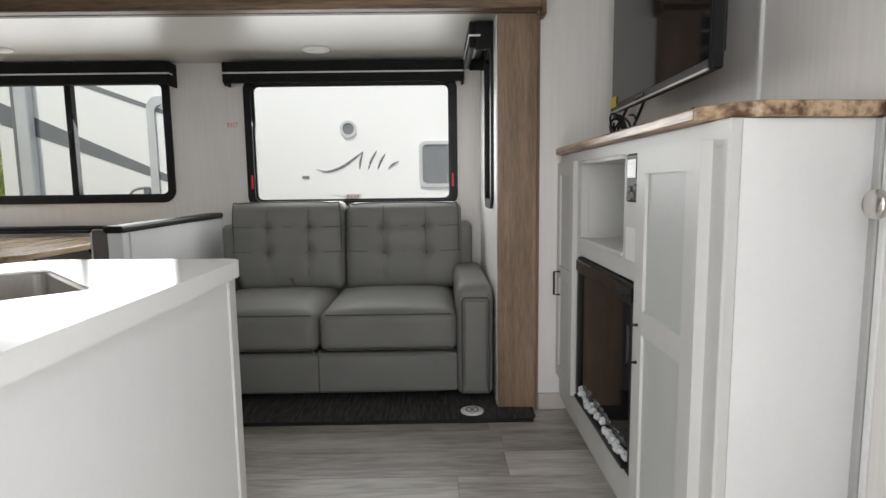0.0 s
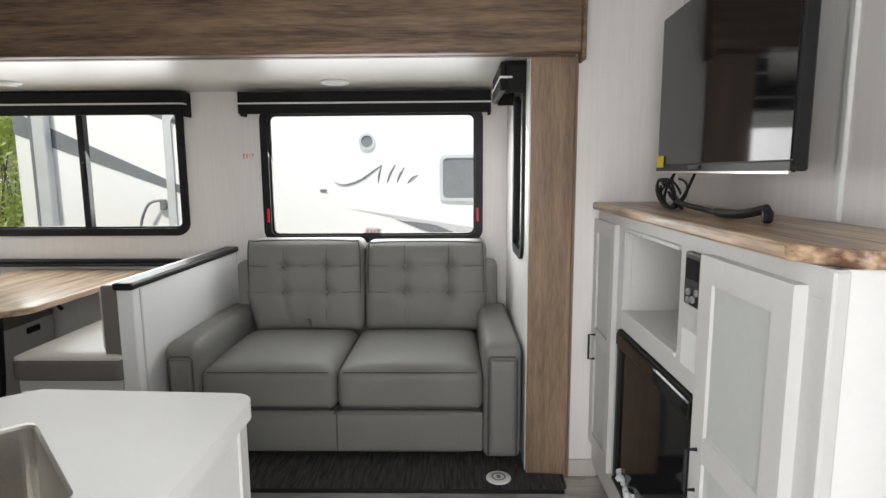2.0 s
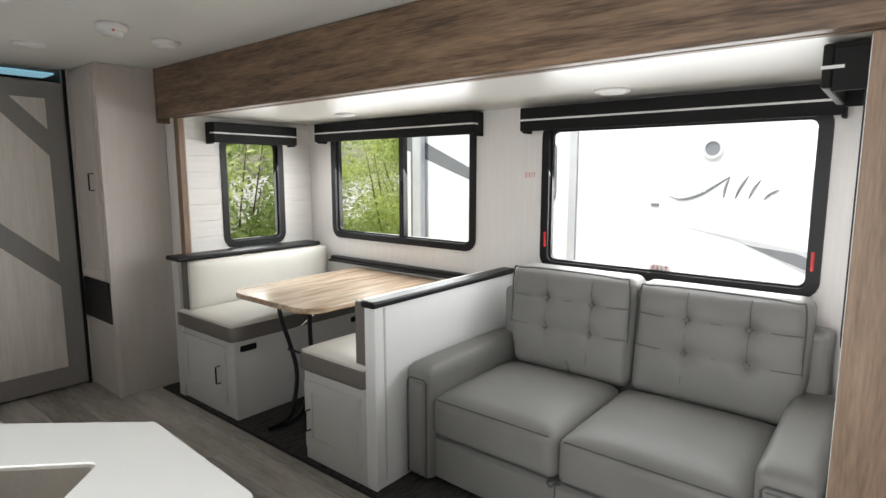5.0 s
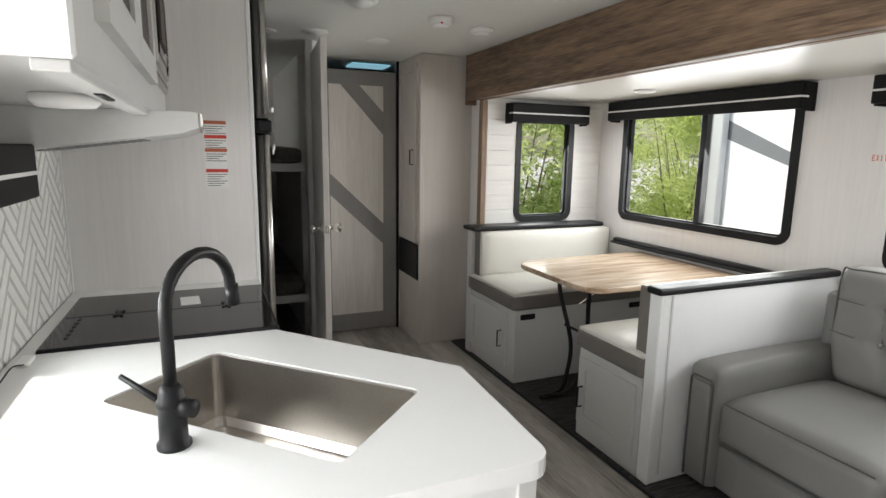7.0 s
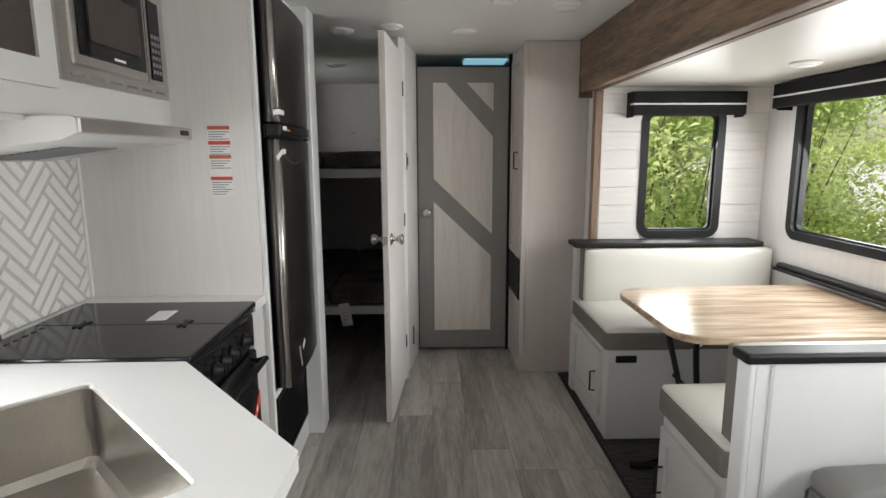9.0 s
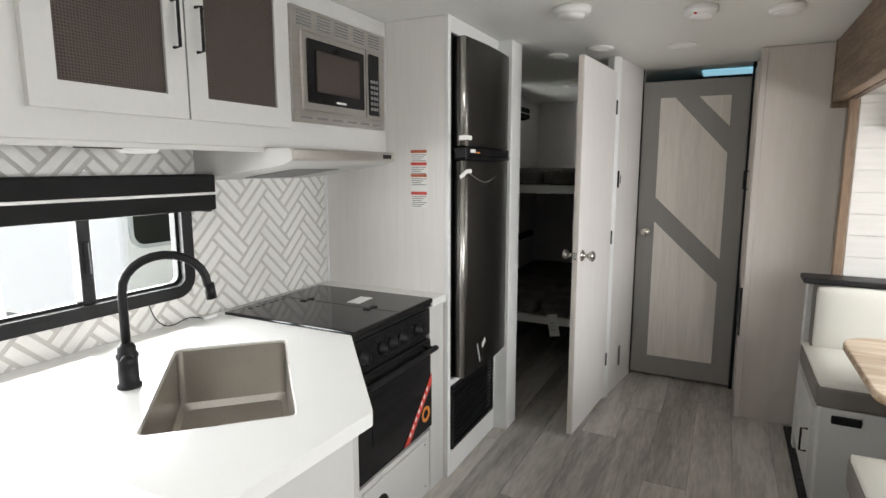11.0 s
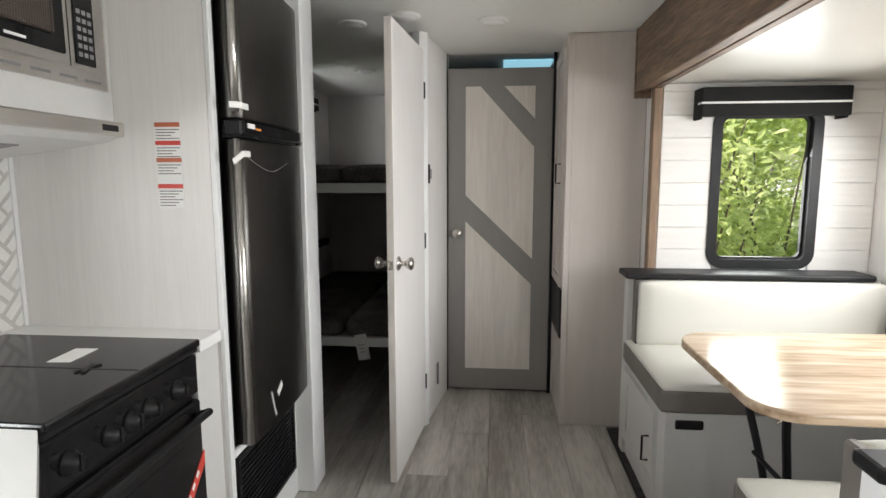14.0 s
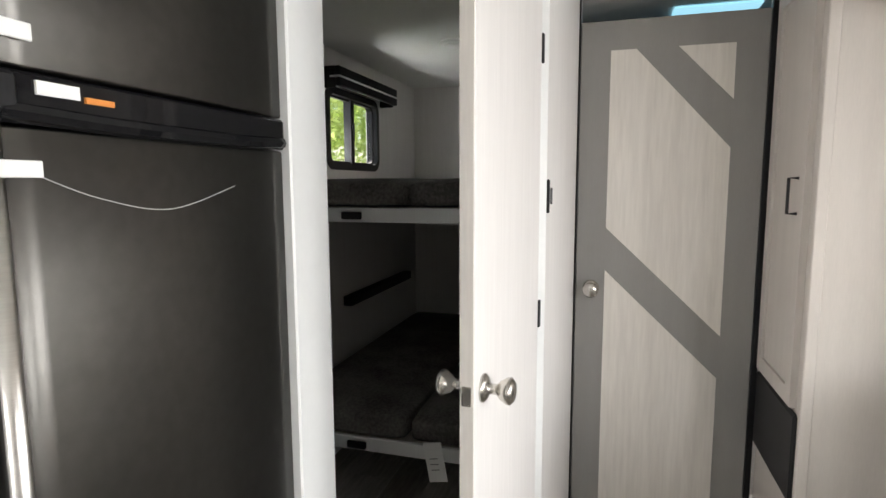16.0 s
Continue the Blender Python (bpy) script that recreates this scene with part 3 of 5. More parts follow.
for sx0, sx1, x0, x1, zt in ((-0.952, -0.357, -0.975, -0.330, 0.928), (-0.353, 0.283, -0.324, 0.335, 0.918)):
    s = smooth(part("seat_cushion", cushion(sx0, sx1, FY + 0.005, 2.22, 0.255, 0.44, 0.04, 0.034, 2, 1), M_LEATHER, sofa))
    w = x1 - x0
    tx = (x0 + w * 0.33, x0 + w * 0.69)
    bc = cushion(x0, x1, 2.20, 2.37, 0.43, zt, 0.045, 0.02, 1, -1, [(x, z) for x in tx for z in (0.645, 0.785)], cuts=39)
    for v in bc.verts:
        v.co.y += (v.co.z - 0.43) * 0.12
        low = max(0.0, (0.62 - v.co.z) / 0.19)
        v.co.x += low * (0.05 if v.co.x < (x0 + x1) / 2 and x0 < -0.5 else -0.03 if x0 > -0.5 and v.co.x > (x0 + x1) / 2 else 0.0)
    b = smooth(part("back_cushion", bc, M_LEATHER, sofa))
    for z in (0.645, 0.785):
        pts = curve3([(x0 + 0.012, 2.197 + (z - .43) * .12, z + 0.006), ((x0 + tx[0]) / 2, 2.186 + (z - .43) * .12, z + 0.004), (tx[0], 2.207 + (z - .43) * .12, z), ((tx[0] + tx[1]) / 2, 2.187 + (z - .43) * .12, z + 0.005), (tx[1], 2.207 + (z - .43) * .12, z), ((x1 + tx[1]) / 2, 2.186 + (z - .43) * .12, z + 0.004), (x1 - 0.012, 2.197 + (z - .43) * .12, z + 0.006)])
        part("stitch_line", tube(pts, 0.0022, 5), M_SEAM, b)
    for x in tx:
        part("stitch_line", tube(curve3([(x, yy + (zz - .43) * .12, zz) for zz, yy in ((0.46, 2.198), (0.55, 2.187), (0.645, 2.207), (0.715, 2.189), (0.785, 2.207), (0.85, 2.189), (0.9, 2.202))]), 0.0018, 5), M_SEAM, b)
        for z in (0.645, 0.785):
            smooth(part("button", turned(lathe([(0.001, 0), (0.011, 0.001), (0.009, 0.005), (0.002, 0.007)], 10), pose(x, 2.197 + (z - .43) * .12, z, 90)), M_LEATHER, b))
    part("piping", tube(curve3([(x0 + 0.02, 2.235, 0.62), (x0 + 0.022, 2.245, zt - 0.032), (x0 + 0.07, 2.25, zt - 0.004), ((x0 + x1) / 2, 2.25, zt + 0.002), (x1 - 0.07, 2.25, zt - 0.004), (x1 - 0.022, 2.245, zt - 0.032), (x1 - 0.02, 2.235, 0.62)]), 0.004, 6), M_SEAM, b)
    part("piping", tube([(sx0 + 0.03, FY + 0.004, 0.275), (sx1 - 0.03, FY + 0.004, 0.275)], 0.004, 6), M_SEAM, s)
    part("piping", tube([(sx0 + 0.03, FY + 0.012, 0.43), (sx1 - 0.03, FY + 0.012, 0.43)], 0.003, 6), M_SEAM, s)
for x0, x1 in ((AX0, AX0 + 0.15), (AX1 - 0.168, AX1)):
    a = smooth(part("armrest", cushion(x0, x1, FY, 2.38, 0.04, 0.555, 0.032, 0.014, 2, 1), M_LEATHER, sofa))
    xm = (x0 + x1) / 2
    part("front_pad", cushion(x0 + 0.028, x1 - 0.028, FY - 0.012, FY + 0.02, 0.07, 0.49, 0.011, 0.006, 1, -1, cuts=7), M_LEATHER, a)
    part("piping", tube([(x0 + 0.022, FY - 0.004, 0.06), (x0 + 0.022, FY - 0.004, 0.49), (x0 + 0.034, FY - 0.004, 0.505), (x1 - 0.034, FY - 0.004, 0.505), (x1 - 0.022, FY - 0.004, 0.49), (x1 - 0.022, FY - 0.004, 0.06)], 0.0045, 6), M_SEAM, a)
part("pull_strap", tube(curve3([(-0.38, FY + 0.02, 0.255), (-0.375, FY - 0.012, 0.268), (-0.36, FY - 0.016, 0.256), (-0.345, FY - 0.012, 0.268), (-0.34, FY + 0.02, 0.255)]), 0.005, 6), M_SEAM, sofa)
for x in (AX0 + 0.1, AX1 - 0.1):
    for y in (FY + 0.15, 2.36):
        part("foot", B(x - 0.03, x + 0.03, y - 0.03, y + 0.03, 0.012, 0.052, 0.004), M_BLACK, sofa)

# mat on the slide floor
mat_ob = part("floor_mat", prism(rounded([(-3.07, 1.385), (0.615, 1.385), (0.615, 1.50), (XR - 0.03, 1.51), (XR - 0.03, 2.3), (-2.8, 2.3), (-3.07, 1.5)], [0.02, 0.03, 0, 0, 0, 0, 0]), 0.0095, 0.0125 + 0.002), M_MAT)
tagged(mat_ob, "dark grey woven mat along the slide-out edge", "mat")
edge = part("mat_edging", B(-3.07, 0.60, 1.372, 1.387, 0.0, 0.0155, 0.004), M_BLACK)
tagged(edge, "dark bound edge of the woven mat", "edging", kind="structure")
vent = thing("floor_outlet", "round white floor outlet cover on the mat", "outlet", (0.342, 1.467, 0.014))
smooth(part("cover", turned(lathe([(0.052, 0), (0.052, 0.004), (0.046, 0.007), (0.001, 0.0075)], 28), pose(0.342, 1.467, 0.014)), M_PAPER, vent))
part("mark", turned(ring([(0.03 * math.cos(a / 20 * 6.2832), 0.03 * math.sin(a / 20 * 6.2832)) for a in range(20)], [(0.024 * math.cos(a / 20 * 6.2832), 0.024 * math.sin(a / 20 * 6.2832)) for a in range(20)], -0.0005, 0.0005), pose(0.342, 1.467, 0.0222, 90)), M_INK, vent)
part("mark", B(0.334, 0.350, 1.455, 1.479, 0.0217, 0.0225), M_INK, vent)

# ---- dinette ----
FACE_S = Matrix.Translation((0, 1.405, 0))


def bench(name, label, x0, x1, back_x, facing):
    """A dinette bench box; facing +1 looks forward, -1 rearward."""
    t = thing(name, label, "bench", ((x0 + x1) / 2, 1.9, 0.014), group="dinette benches")
    part("box", B(x0, x1, 1.405, 2.46, 0.015, 0.465, 0.002), M_CAB, t)
    smooth(part("seat_cushion", cushion(x0 - 0.005, x1 + 0.005, 1.39, 2.46, 0.545, 0.572, 0.012, 0.012, 2, 1, cuts=11), M_VINYL, t))
    smooth(part("cushion_band", cushion(x0 - 0.008, x1 + 0.008, 1.385, 2.46, 0.465, 0.555, 0.012, 0.0, 2, 1, cuts=9), M_VGREY, t))
    return t


rear = bench("dinette_bench", "rear dinette bench with cream vinyl cushions and grey sides", -2.83, -2.225, -2.83, 1)
d = shaker(rear, -2.79, -2.31, 0.10, 0.43, FACE_S, M_CAB, M_CAB, 0.05)
pull(d, (-2.36, 0, 0.26), Matrix.Translation((0, 1.387, 0)))
for y in (1.49, 2.3):
    part("vent_latch", B(-2.227, -2.219, y - 0.05, y + 0.05, 0.405, 0.44, 0.006, 2), M_BLACK, rear, "black plastic vent latch")
smooth(part("backrest", cushion(-2.80, -2.705, 1.42, 2.46, 0.565, 0.865, 0.02, 0.02, 0, 1, cuts=13), M_VINYL, rear))
part("backrest_side", B(-2.80, -2.735, 1.413, 1.425, 0.57, 0.865, 0.003), M_VGREY, rear)
part("back_panel", B(-2.87, -2.80, 1.39, 2.48, 0.015, 0.87, 0.003), M_CAB, rear)
part("cap", B(-2.895, -2.735, 1.365, 2.42, 0.868, 0.896, 0.008, 2), M_BLACK, rear, "black padded cap rail")

fore = bench("dinette_bench", "front dinette bench backing onto the sofa, cream vinyl cushions", -1.60, -1.175, -1.175, -1)
d = shaker(fore, -1.58, -1.20, 0.09, 0.42, FACE_S, M_CAB, M_CAB, 0.05)
pull(d, (-1.545, 0, 0.23), Matrix.Translation((0, 1.387, 0)))
smooth(part("backrest", cushion(-1.27, -1.17, 1.435, 2.46, 0.57, 0.845, 0.02, 0.02, 0, -1, cuts=11), M_VINYL, fore))
part("backrest_side", B(-1.245, -1.17, 1.415, 1.44, 0.46, 0.85, 0.006), M_VGREY, fore)
half = thing("half_wall", "white half wall with black cap between dinette and sofa", "partition", (-1.07, 1.9, 0.014), kind="structure")
part("panel", B(-1.168, -1.112, 1.42, 2.487, 0.015, 0.835, 0.003), M_WHITE, half)
part("face_trim", B(-1.172, -1.107, 1.403, 1.42, 0.015, 0.835, 0.004), M_WHITE, half)
part("side_bead", B(-1.113, -1.108, 1.46, 1.47, 0.05, 0.83, 0.001), M_CAB, half)
part("cap", B(-1.18, -1.10, 1.388, 2.488, 0.835, 0.865, 0.009, 2), M_BLACK, half, "black padded cap rail")

TZ = 0.735
tab = thing("dinette_table", "striped light wood dinette table on black folding legs", "table", (-1.97, 1.95, 0.014))
top = rounded([(-1.62, 1.455), (-1.60, 2.465), (-2.40, 2.465), (-2.37, 1.455)], [0.12, 0.02, 0.02, 0.15], 10)
part("tabletop", prism(top, TZ - 0.03, TZ, 0.006, 2), M_TABLE, tab)
for x in (-1.86, -2.10):
    lean = 0.05 if x > -1.9 else -0.05
    part("leg", tube(curve3([(x, 1.80, TZ - 0.032), (x, 1.66, TZ - 0.05), (x + lean * 0.3, 1.63, TZ - 0.12), (x - lean, 1.68, 0.30), (x - lean * 1.5, 1.64, 0.10), (x - lean * 2, 1.58, 0.035), (x - lean * 2.6, 1.44, 0.030)]), 0.0125, 8), M_BLACK, tab)
part("cross_brace", tube([(-2.08, 1.655, 0.40), (-1.87, 1.655, 0.40)], 0.008, 8), M_BLACK, tab)
part("stay", tube([(-1.98, 1.67, 0.55), (-1.98, 1.95, TZ - 0.032)], 0.005, 6), M_NICKEL, tab)
for x in (-1.80, -2.16):
    part("wall_bracket", tube([(x, 2.45, 0.50), (x, 2.30, 0.66), (x, 2.28, TZ - 0.03)], 0.011, 6), M_BLACK, tab)
rail = thing("wall_rail", "black padded table rail on the wall under the window", "rail", (-1.95, 2.47, 0.79))
part("bar", B(-2.66, -1.19, 2.445, 2.488, 0.765, 0.797, 0.010, 2), M_BLACK, rail)
part("lip", B(-2.66, -1.19, 2.425, 2.446, 0.757, 0.772, 0.004), M_BLACK, rail)

# ---- media cabinet ----
media = thing("media_cabinet", "pale grey media cabinet with fireplace and open niche", "cabinet", (0.88, 0.84, 0))
EASTF = Matrix(((0, 1, 0, 0.74), (-1, 0, 0, 0), (0, 0, 1, 0), (0, 0, 0, 1)))  # local x = -y, out = -x
bm = bmesh.new()
# face frame pieces around niche and fire
for y0, y1, z0, z1 in ((0.15, 1.52, 1.085, 1.135), (0.15, 0.56, 0.06, 1.085), (1.185, 1.52, 0.06, 1.085), (0.56, 1.185, 0.745, 0.815), (0.56, 1.185, 0.06, 0.185), (0.56, 0.70, 0.815, 1.085), (1.15, 1.185, 0.815, 1.085)):
    box(bm, 0.74, 0.76, y0, y1, z0, z1, 0.001)
part("face_frame", bm, M_CAB, media)
for q in ((1.03, 1.045, 0.70, 1.15, 0.815, 1.085), (0.76, 1.03, 0.69, 0.70, 0.815, 1.085), (0.76, 1.03, 1.15, 1.16, 0.815, 1.085), (0.76, 1.03, 0.69, 1.16, 0.80, 0.815), (0.76, 1.03, 0.69, 1.16, 1.085, 1.10)):
    part("niche_board", B(*q), M_CAB, media)
part("niche_rim", box(box(B(0.732, 0.741, 1.15, 1.165, 0.80, 1.10, 0.002), 0.732, 0.741, 0.70, 1.165, 1.085, 1.098, 0.002), 0.732, 0.741, 0.70, 1.165, 0.803, 0.816, 0.002), M_CAB, media)
part("small_niche", B(0.735, 0.742, 0.575, 0.665, 0.80, 0.895, 0.002), M_WHITE, media)
part("side_panel", prism([(0.745, 0.15), (0.76, 0.15), (1.048, 0.175), (1.048, 0.155), (0.748, 0.13)], 0.0, 1.135, 0.002), M_WHITE, media)
part("corner_strip", B(0.738, 0.765, 0.125, 0.152, 0.0, 1.135, 0.004), M_CAB, media)
part("back_strip", B(1.03, 1.049, 0.135, 0.16, 0.0, 1.135, 0.003), M_TRIM, media)
part("plinth", B(0.77, 0.79, 0.16, 1.52, 0.0, 0.06), M_CAB, media)
ldoor = shaker(media, -1.515, -1.235, 0.17, 1.10, EASTF, M_CAB, M_CABIN, 0.05, mid=0.64)
pull(ldoor, (-1.45, 0, 0.59), EASTF @ Matrix.Translation((0, -0.018, 0)))
rdoor = shaker(media, -0.535, -0.188, 0.10, 1.10, EASTF, M_CAB, M_CABIN, 0.06, mid=0.66, th=0.024)
pull(rdoor, (-0.50, 0, 0.60), EASTF @ Matrix.Translation((0, -0.024, 0)))
mtop = thing("media_counter", "striped wood-look counter on the media cabinet", "counter", (0.88, 0.84, 1.135))
part("counter_slab", prism(rounded([(0.715, 1.515), (0.715, 0.21), (0.785, 0.115), (1.048, 0.135), (1.048, 1.515)], [0.0, 0.02, 0.05, 0.0, 0.0]), 1.136, 1.166, 0.005, 2), M_TOP, mtop)
part("edge_band", B(0.7125, 0.7155, 0.22, 1.514, 1.141, 1.161, 0.001), M_TOP, mtop)
fire = thing("electric_fireplace", "black glass electric fireplace in the media cabinet", "fireplace", (0.75, 0.87, 0.185))
part("surround", turned(ring([(-1.18, 0.19), (-0.565, 0.19), (-0.565, 0.74), (-1.18, 0.74)], [(-1.155, 0.21), (-0.59, 0.21), (-0.59, 0.68), (-1.155, 0.68)], -0.01, 0.05), EASTF), M_BLACK, fire)
part("glass_front", turned(B(-1.155, -0.59, 0.0, 0.006, 0.21, 0.68), EASTF), M_GLOSS, fire, "glossy black reflecting glass")
part("control_bar", turned(B(-1.175, -0.57, -0.018, -0.010, 0.688, 0.732, 0.004), EASTF), M_GLOSS, fire)
random.seed(3)
bm = bmesh.new()
for i in range(46):
    m = pose(0.732 + random.uniform(-0.008, 0.006), random.uniform(0.61, 1.14), 0.222 + random.uniform(0, 0.02), *[random.uniform(0, 90) for _ in range(3)])
    vs = bmesh.ops.create_icosphere(bm, subdivisions=1, radius=random.uniform(0.008, 0.016))["verts"]
    bmesh.ops.transform(bm, matrix=m, verts=vs)
part("crystals", bm, M_ICE, fire, "clear crushed glass ember bed")
part("ember_tray", B(0.716, 0.742, 0.60, 1.15, 0.20, 0.212, 0.002), M_BLACK, fire)
radio = thing("radio_panel", "black stereo control panel in the media cabinet", "radio", (0.735, 0.57, 0.98))
part("bezel", B(0.722, 0.742, 0.508, 0.635, 0.965, 1.095, 0.006, 2), M_BLACK, radio)
part("display", B(0.720, 0.723, 0.555, 0.622, 1.03, 1.08, 0.001), M_GLOSS, radio)
for i in range(6):
    part("button", B(0.718, 0.723, 0.520, 0.535, 0.985 + i * 0.017, 0.995 + i * 0.017, 0.001), M_INK, radio)
for y, z in ((0.60, 1.0), (0.575, 0.985), (0.60, 0.98), (0.555, 1.005)):
    smooth(part("dial", turned(lathe([(0.009, 0), (0.009, 0.006), (0.001, 0.007)], 12), pose(0.722, y, z, 0, -90)), M_INK, radio))

tv = thing("television", "black flat television mounted above the wood counter", "television", (0.88, 0.82, 1.28))
TVM = pose(0.862, 0.862, 1.542, 0, 0, -2) @ Matrix.Diagonal((1, 1, 1.05, 1))
part("case", turned(B(0.004, 0.035, -0.42, 0.42, -0.245, 0.245, 0.004), TVM), M_BLACK, tv)
part("back_box", turned(B(0.035, 0.07, -0.36, 0.33, -0.2, 0.12, 0.01), TVM), M_BLACK, tv)
part("screen", turned(B(0.0, 0.005, -0.412, 0.412, -0.222, 0.238), TVM), M_GLOSS, tv, "glossy dark screen")
part("bezel", turned(B(-0.003, 0.01, -0.421, 0.421, -0.247, -0.224, 0.002), TVM), M_BLACK, tv)
part("bottom_trim", turned(B(-0.006, 0.0, -0.421, 0.421, -0.251, -0.244, 0.001), TVM), M_STEEL, tv)
part("mount_arm", turned(B(0.07, 0.185, -0.05, 0.05, -0.06, 0.06, 0.004), TVM), M_BLACK, tv)
part("yellow_sticker", turned(B(-0.005, -0.003, 0.345, 0.412, -0.232, -0.195), TVM), M_YELLOW, tv, "yellow warning sticker")
part("sensor", turned(B(-0.006, -0.002, 0.03, 0.12, -0.24, -0.228, 0.002), TVM), M_GLOSS, tv)
cords = thing("power_cord", "black bundled power cord on the wood counter", "cord", (0.85, 1.0, 1.166))
random.seed(5)
for k in range(5):
    c = (0.86 + random.uniform(-0.02, 0.02), 1.12 + random.uniform(-0.05, 0.04))
    r = random.uniform(0.04, 0.075)
    ph = random.uniform(0, 6)
    part("loop", tube([(c[0] + 0.35 * r * math.cos(a + ph), c[1] + r * 1.3 * math.sin(a + ph), 1.215 + 0.045 * math.sin(a * 1.0 + k) ) for a in [i * 6.2832 / 26 for i in range(25)]], 0.0042, 6), M_BLACK, cords)
part("strap", tube(curve3([(0.87, 1.13, 1.21), (0.85, 1.0, 1.19), (0.86, 0.82, 1.178), (0.855, 0.66, 1.18), (0.87, 0.56, 1.20)]), [0.008] * 18 + [0.011] * 15, 8), M_BLACK, cords)
part("plug", B(0.855, 0.878, 0.54, 0.56, 1.168, 1.20, 0.006), M_BLACK, cords)
part("lead", tube(curve3([(0.90, 1.15, 1.3), (0.88, 1.2, 1.22), (0.86, 1.13, 1.172), (0.88, 1.06, 1.2), (0.92, 1.05, 1.3)]), 0.005, 6), M_BLACK, cords)
structure(slab("trim_wall", 1.04, 1.052, 0.575, 0.597, 1.166, CEIL, M_WHITE), "thin white vertical trim on the wall", "trim")
structure(slab("trim_corner", 1.035, 1.052, 1.503, 1.522, 1.166, CEIL, M_WHITE), "white corner trim", "trim")
rem = thing("remote_holder", "black remote control in a wall holder", "remote", (1.04, 0.37, 1.5))
part("body", B(1.034, 1.05, 0.385, 0.418, 1.47, 1.56, 0.007, 3), M_BLACK, rem)
part("keypad", B(1.032, 1.035, 0.391, 0.412, 1.485, 1.548, 0.001), M_INK, rem)
bd = structure(slab("door_1", 1.03, 1.052, -0.56, 0.11, 0.012, 1.93, M_WALL, bev=0.003), "white wood-print bedroom door beside the media cabinet", "door")
knob(bd, pose(1.03, 0.07, 0.975, 0, 0, -90))
structure(slab("trim_door", 1.03, 1.052, 0.112, 0.130, 0, CEIL, M_WHITE), "white door jamb strip", "trim")

# ---- kitchen ----
CT = 0.864
ROT = -math.pi / 4
sink_c = Vector((-0.664, -0.136))
SU, SV = Vector((math.cos(math.pi / 4), math.sin(math.pi / 4))), Vector((math.cos(ROT), math.sin(ROT)))  # long way, short way


def sink_pts(a, b, c=None):
    c = c or sink_c
    return [tuple(c + SU * x * a + SV * y * b) for x, y in ((-1, -1), (-1, 1), (1, 1), (1, -1))]


counter = thing("kitchen_counter", "white solid-surface peninsula counter with angled front", "counter", (-0.6, -0.2, CT - 0.034))
outline = rounded([(-0.225, -0.695), (-0.225, 0.305), (-0.664, 0.326), (-1.114, -0.063), (-1.114, -0.695)], [0.0, 0.045, 0.02, 0.012, 0.0], 5)
bm = bmesh.new()
hole = rounded(sink_pts(0.292, 0.163), [0.02] * 4, 3)
ov = [bm.verts.new((x, y, CT)) for x, y in outline]
hv = [bm.verts.new((x, y, CT)) for x, y in hole]
es = [bm.edges.new((l[i], l[(i + 1) % len(l)])) for l in (ov, hv) for i in range(len(l))]
bmesh.ops.triangle_fill(bm, edges=es, use_beauty=True)
up = bmesh.ops.extrude_face_region(bm, geom=bm.faces[:])["geom"]
bmesh.ops.translate(bm, verts=[v for v in up if isinstance(v, bmesh.types.BMVert)], vec=(0, 0, -0.034))
part("countertop", bm, M_QUARTZ, counter)
part("side_filler", B(-1.798, -1.675, -0.695, -0.055, CT - 0.034, CT, 0.003), M_QUARTZ, counter)
part("back_filler", B(-1.675, -1.114, -0.695, -0.655, CT - 0.034, CT, 0.003), M_QUARTZ, counter)

sink = thing("kitchen_sink", "rectangular brushed steel undermount sink in the counter", "sink", (sink_c.x, sink_c.y, 0.65))
SM = Matrix(((SU.x, SV.x, 0, sink_c.x), (SU.y, SV.y, 0, sink_c.y), (0, 0, 1, 0), (0, 0, 0, 1)))
bm = bmesh.new()
loops = []
for a, b, z, r in ((0.2915, 0.1625, CT - 0.004, 0.02), (0.288, 0.159, CT - 0.008, 0.02), (0.286, 0.157, 0.69, 0.022), (0.272, 0.143, 0.672, 0.03), (0.03, 0.03, 0.667, 0.02)):
    loops.append([bm.verts.new((x, y, z)) for x, y in rounded([(-a, -b), (a, -b), (a, b), (-a, b)], [r] * 4, 5)])
for p, q in zip(loops, loops[1:]):
    for i in range(len(p)):
        bm.faces.new((p[i], p[(i + 1) % len(p)], q[(i + 1) % len(p)], q[i]))
bm.faces.new(loops[-1])
part("basin", turned(bm, SM), M_SINK, sink)
smooth(part("drain", turned(turned(lathe([(0.045, 0), (0.045, 0.003), (0.036, 0.004), (0.03, 0.001), (0.001, 0.001)], 24), pose(0.05, 0.0, 0.668)), SM), M_STEEL, sink))
faucet = thing("kitchen_faucet", "matte black high-arc faucet beside the sink", "faucet", (-0.507, -0.305, CT))
FX, FYY = -0.507, -0.305
dirv = Vector((-0.17, 0.116, 0)).normalized()
smooth(part("base", turned(lathe([(0.029, 0), (0.029, 0.008), (0.024, 0.011), (0.023, 0.075), (0.0255, 0.078), (0.0255, 0.086), (0.022, 0.09), (0.021, 0.105), (0.013, 0.116)]), pose(FX, FYY, CT)), M_BLACK, faucet))
arc = [Vector((FX, FYY, CT + 0.11)), Vector((FX, FYY, CT + 0.24))]
for i in range(1, 13):
    a = math.pi * i / 12
    arc.append(Vector((FX, FYY, CT + 0.245)) + dirv * 0.098 * (1 - math.cos(a)) + Vector((0, 0, 0.085 * math.sin(a))))
arc.append(arc[-1] + Vector((0, 0, -0.01)) + dirv * 0.003)
smooth(part("spout", tube(arc, 0.0112, 12), M_BLACK, faucet))
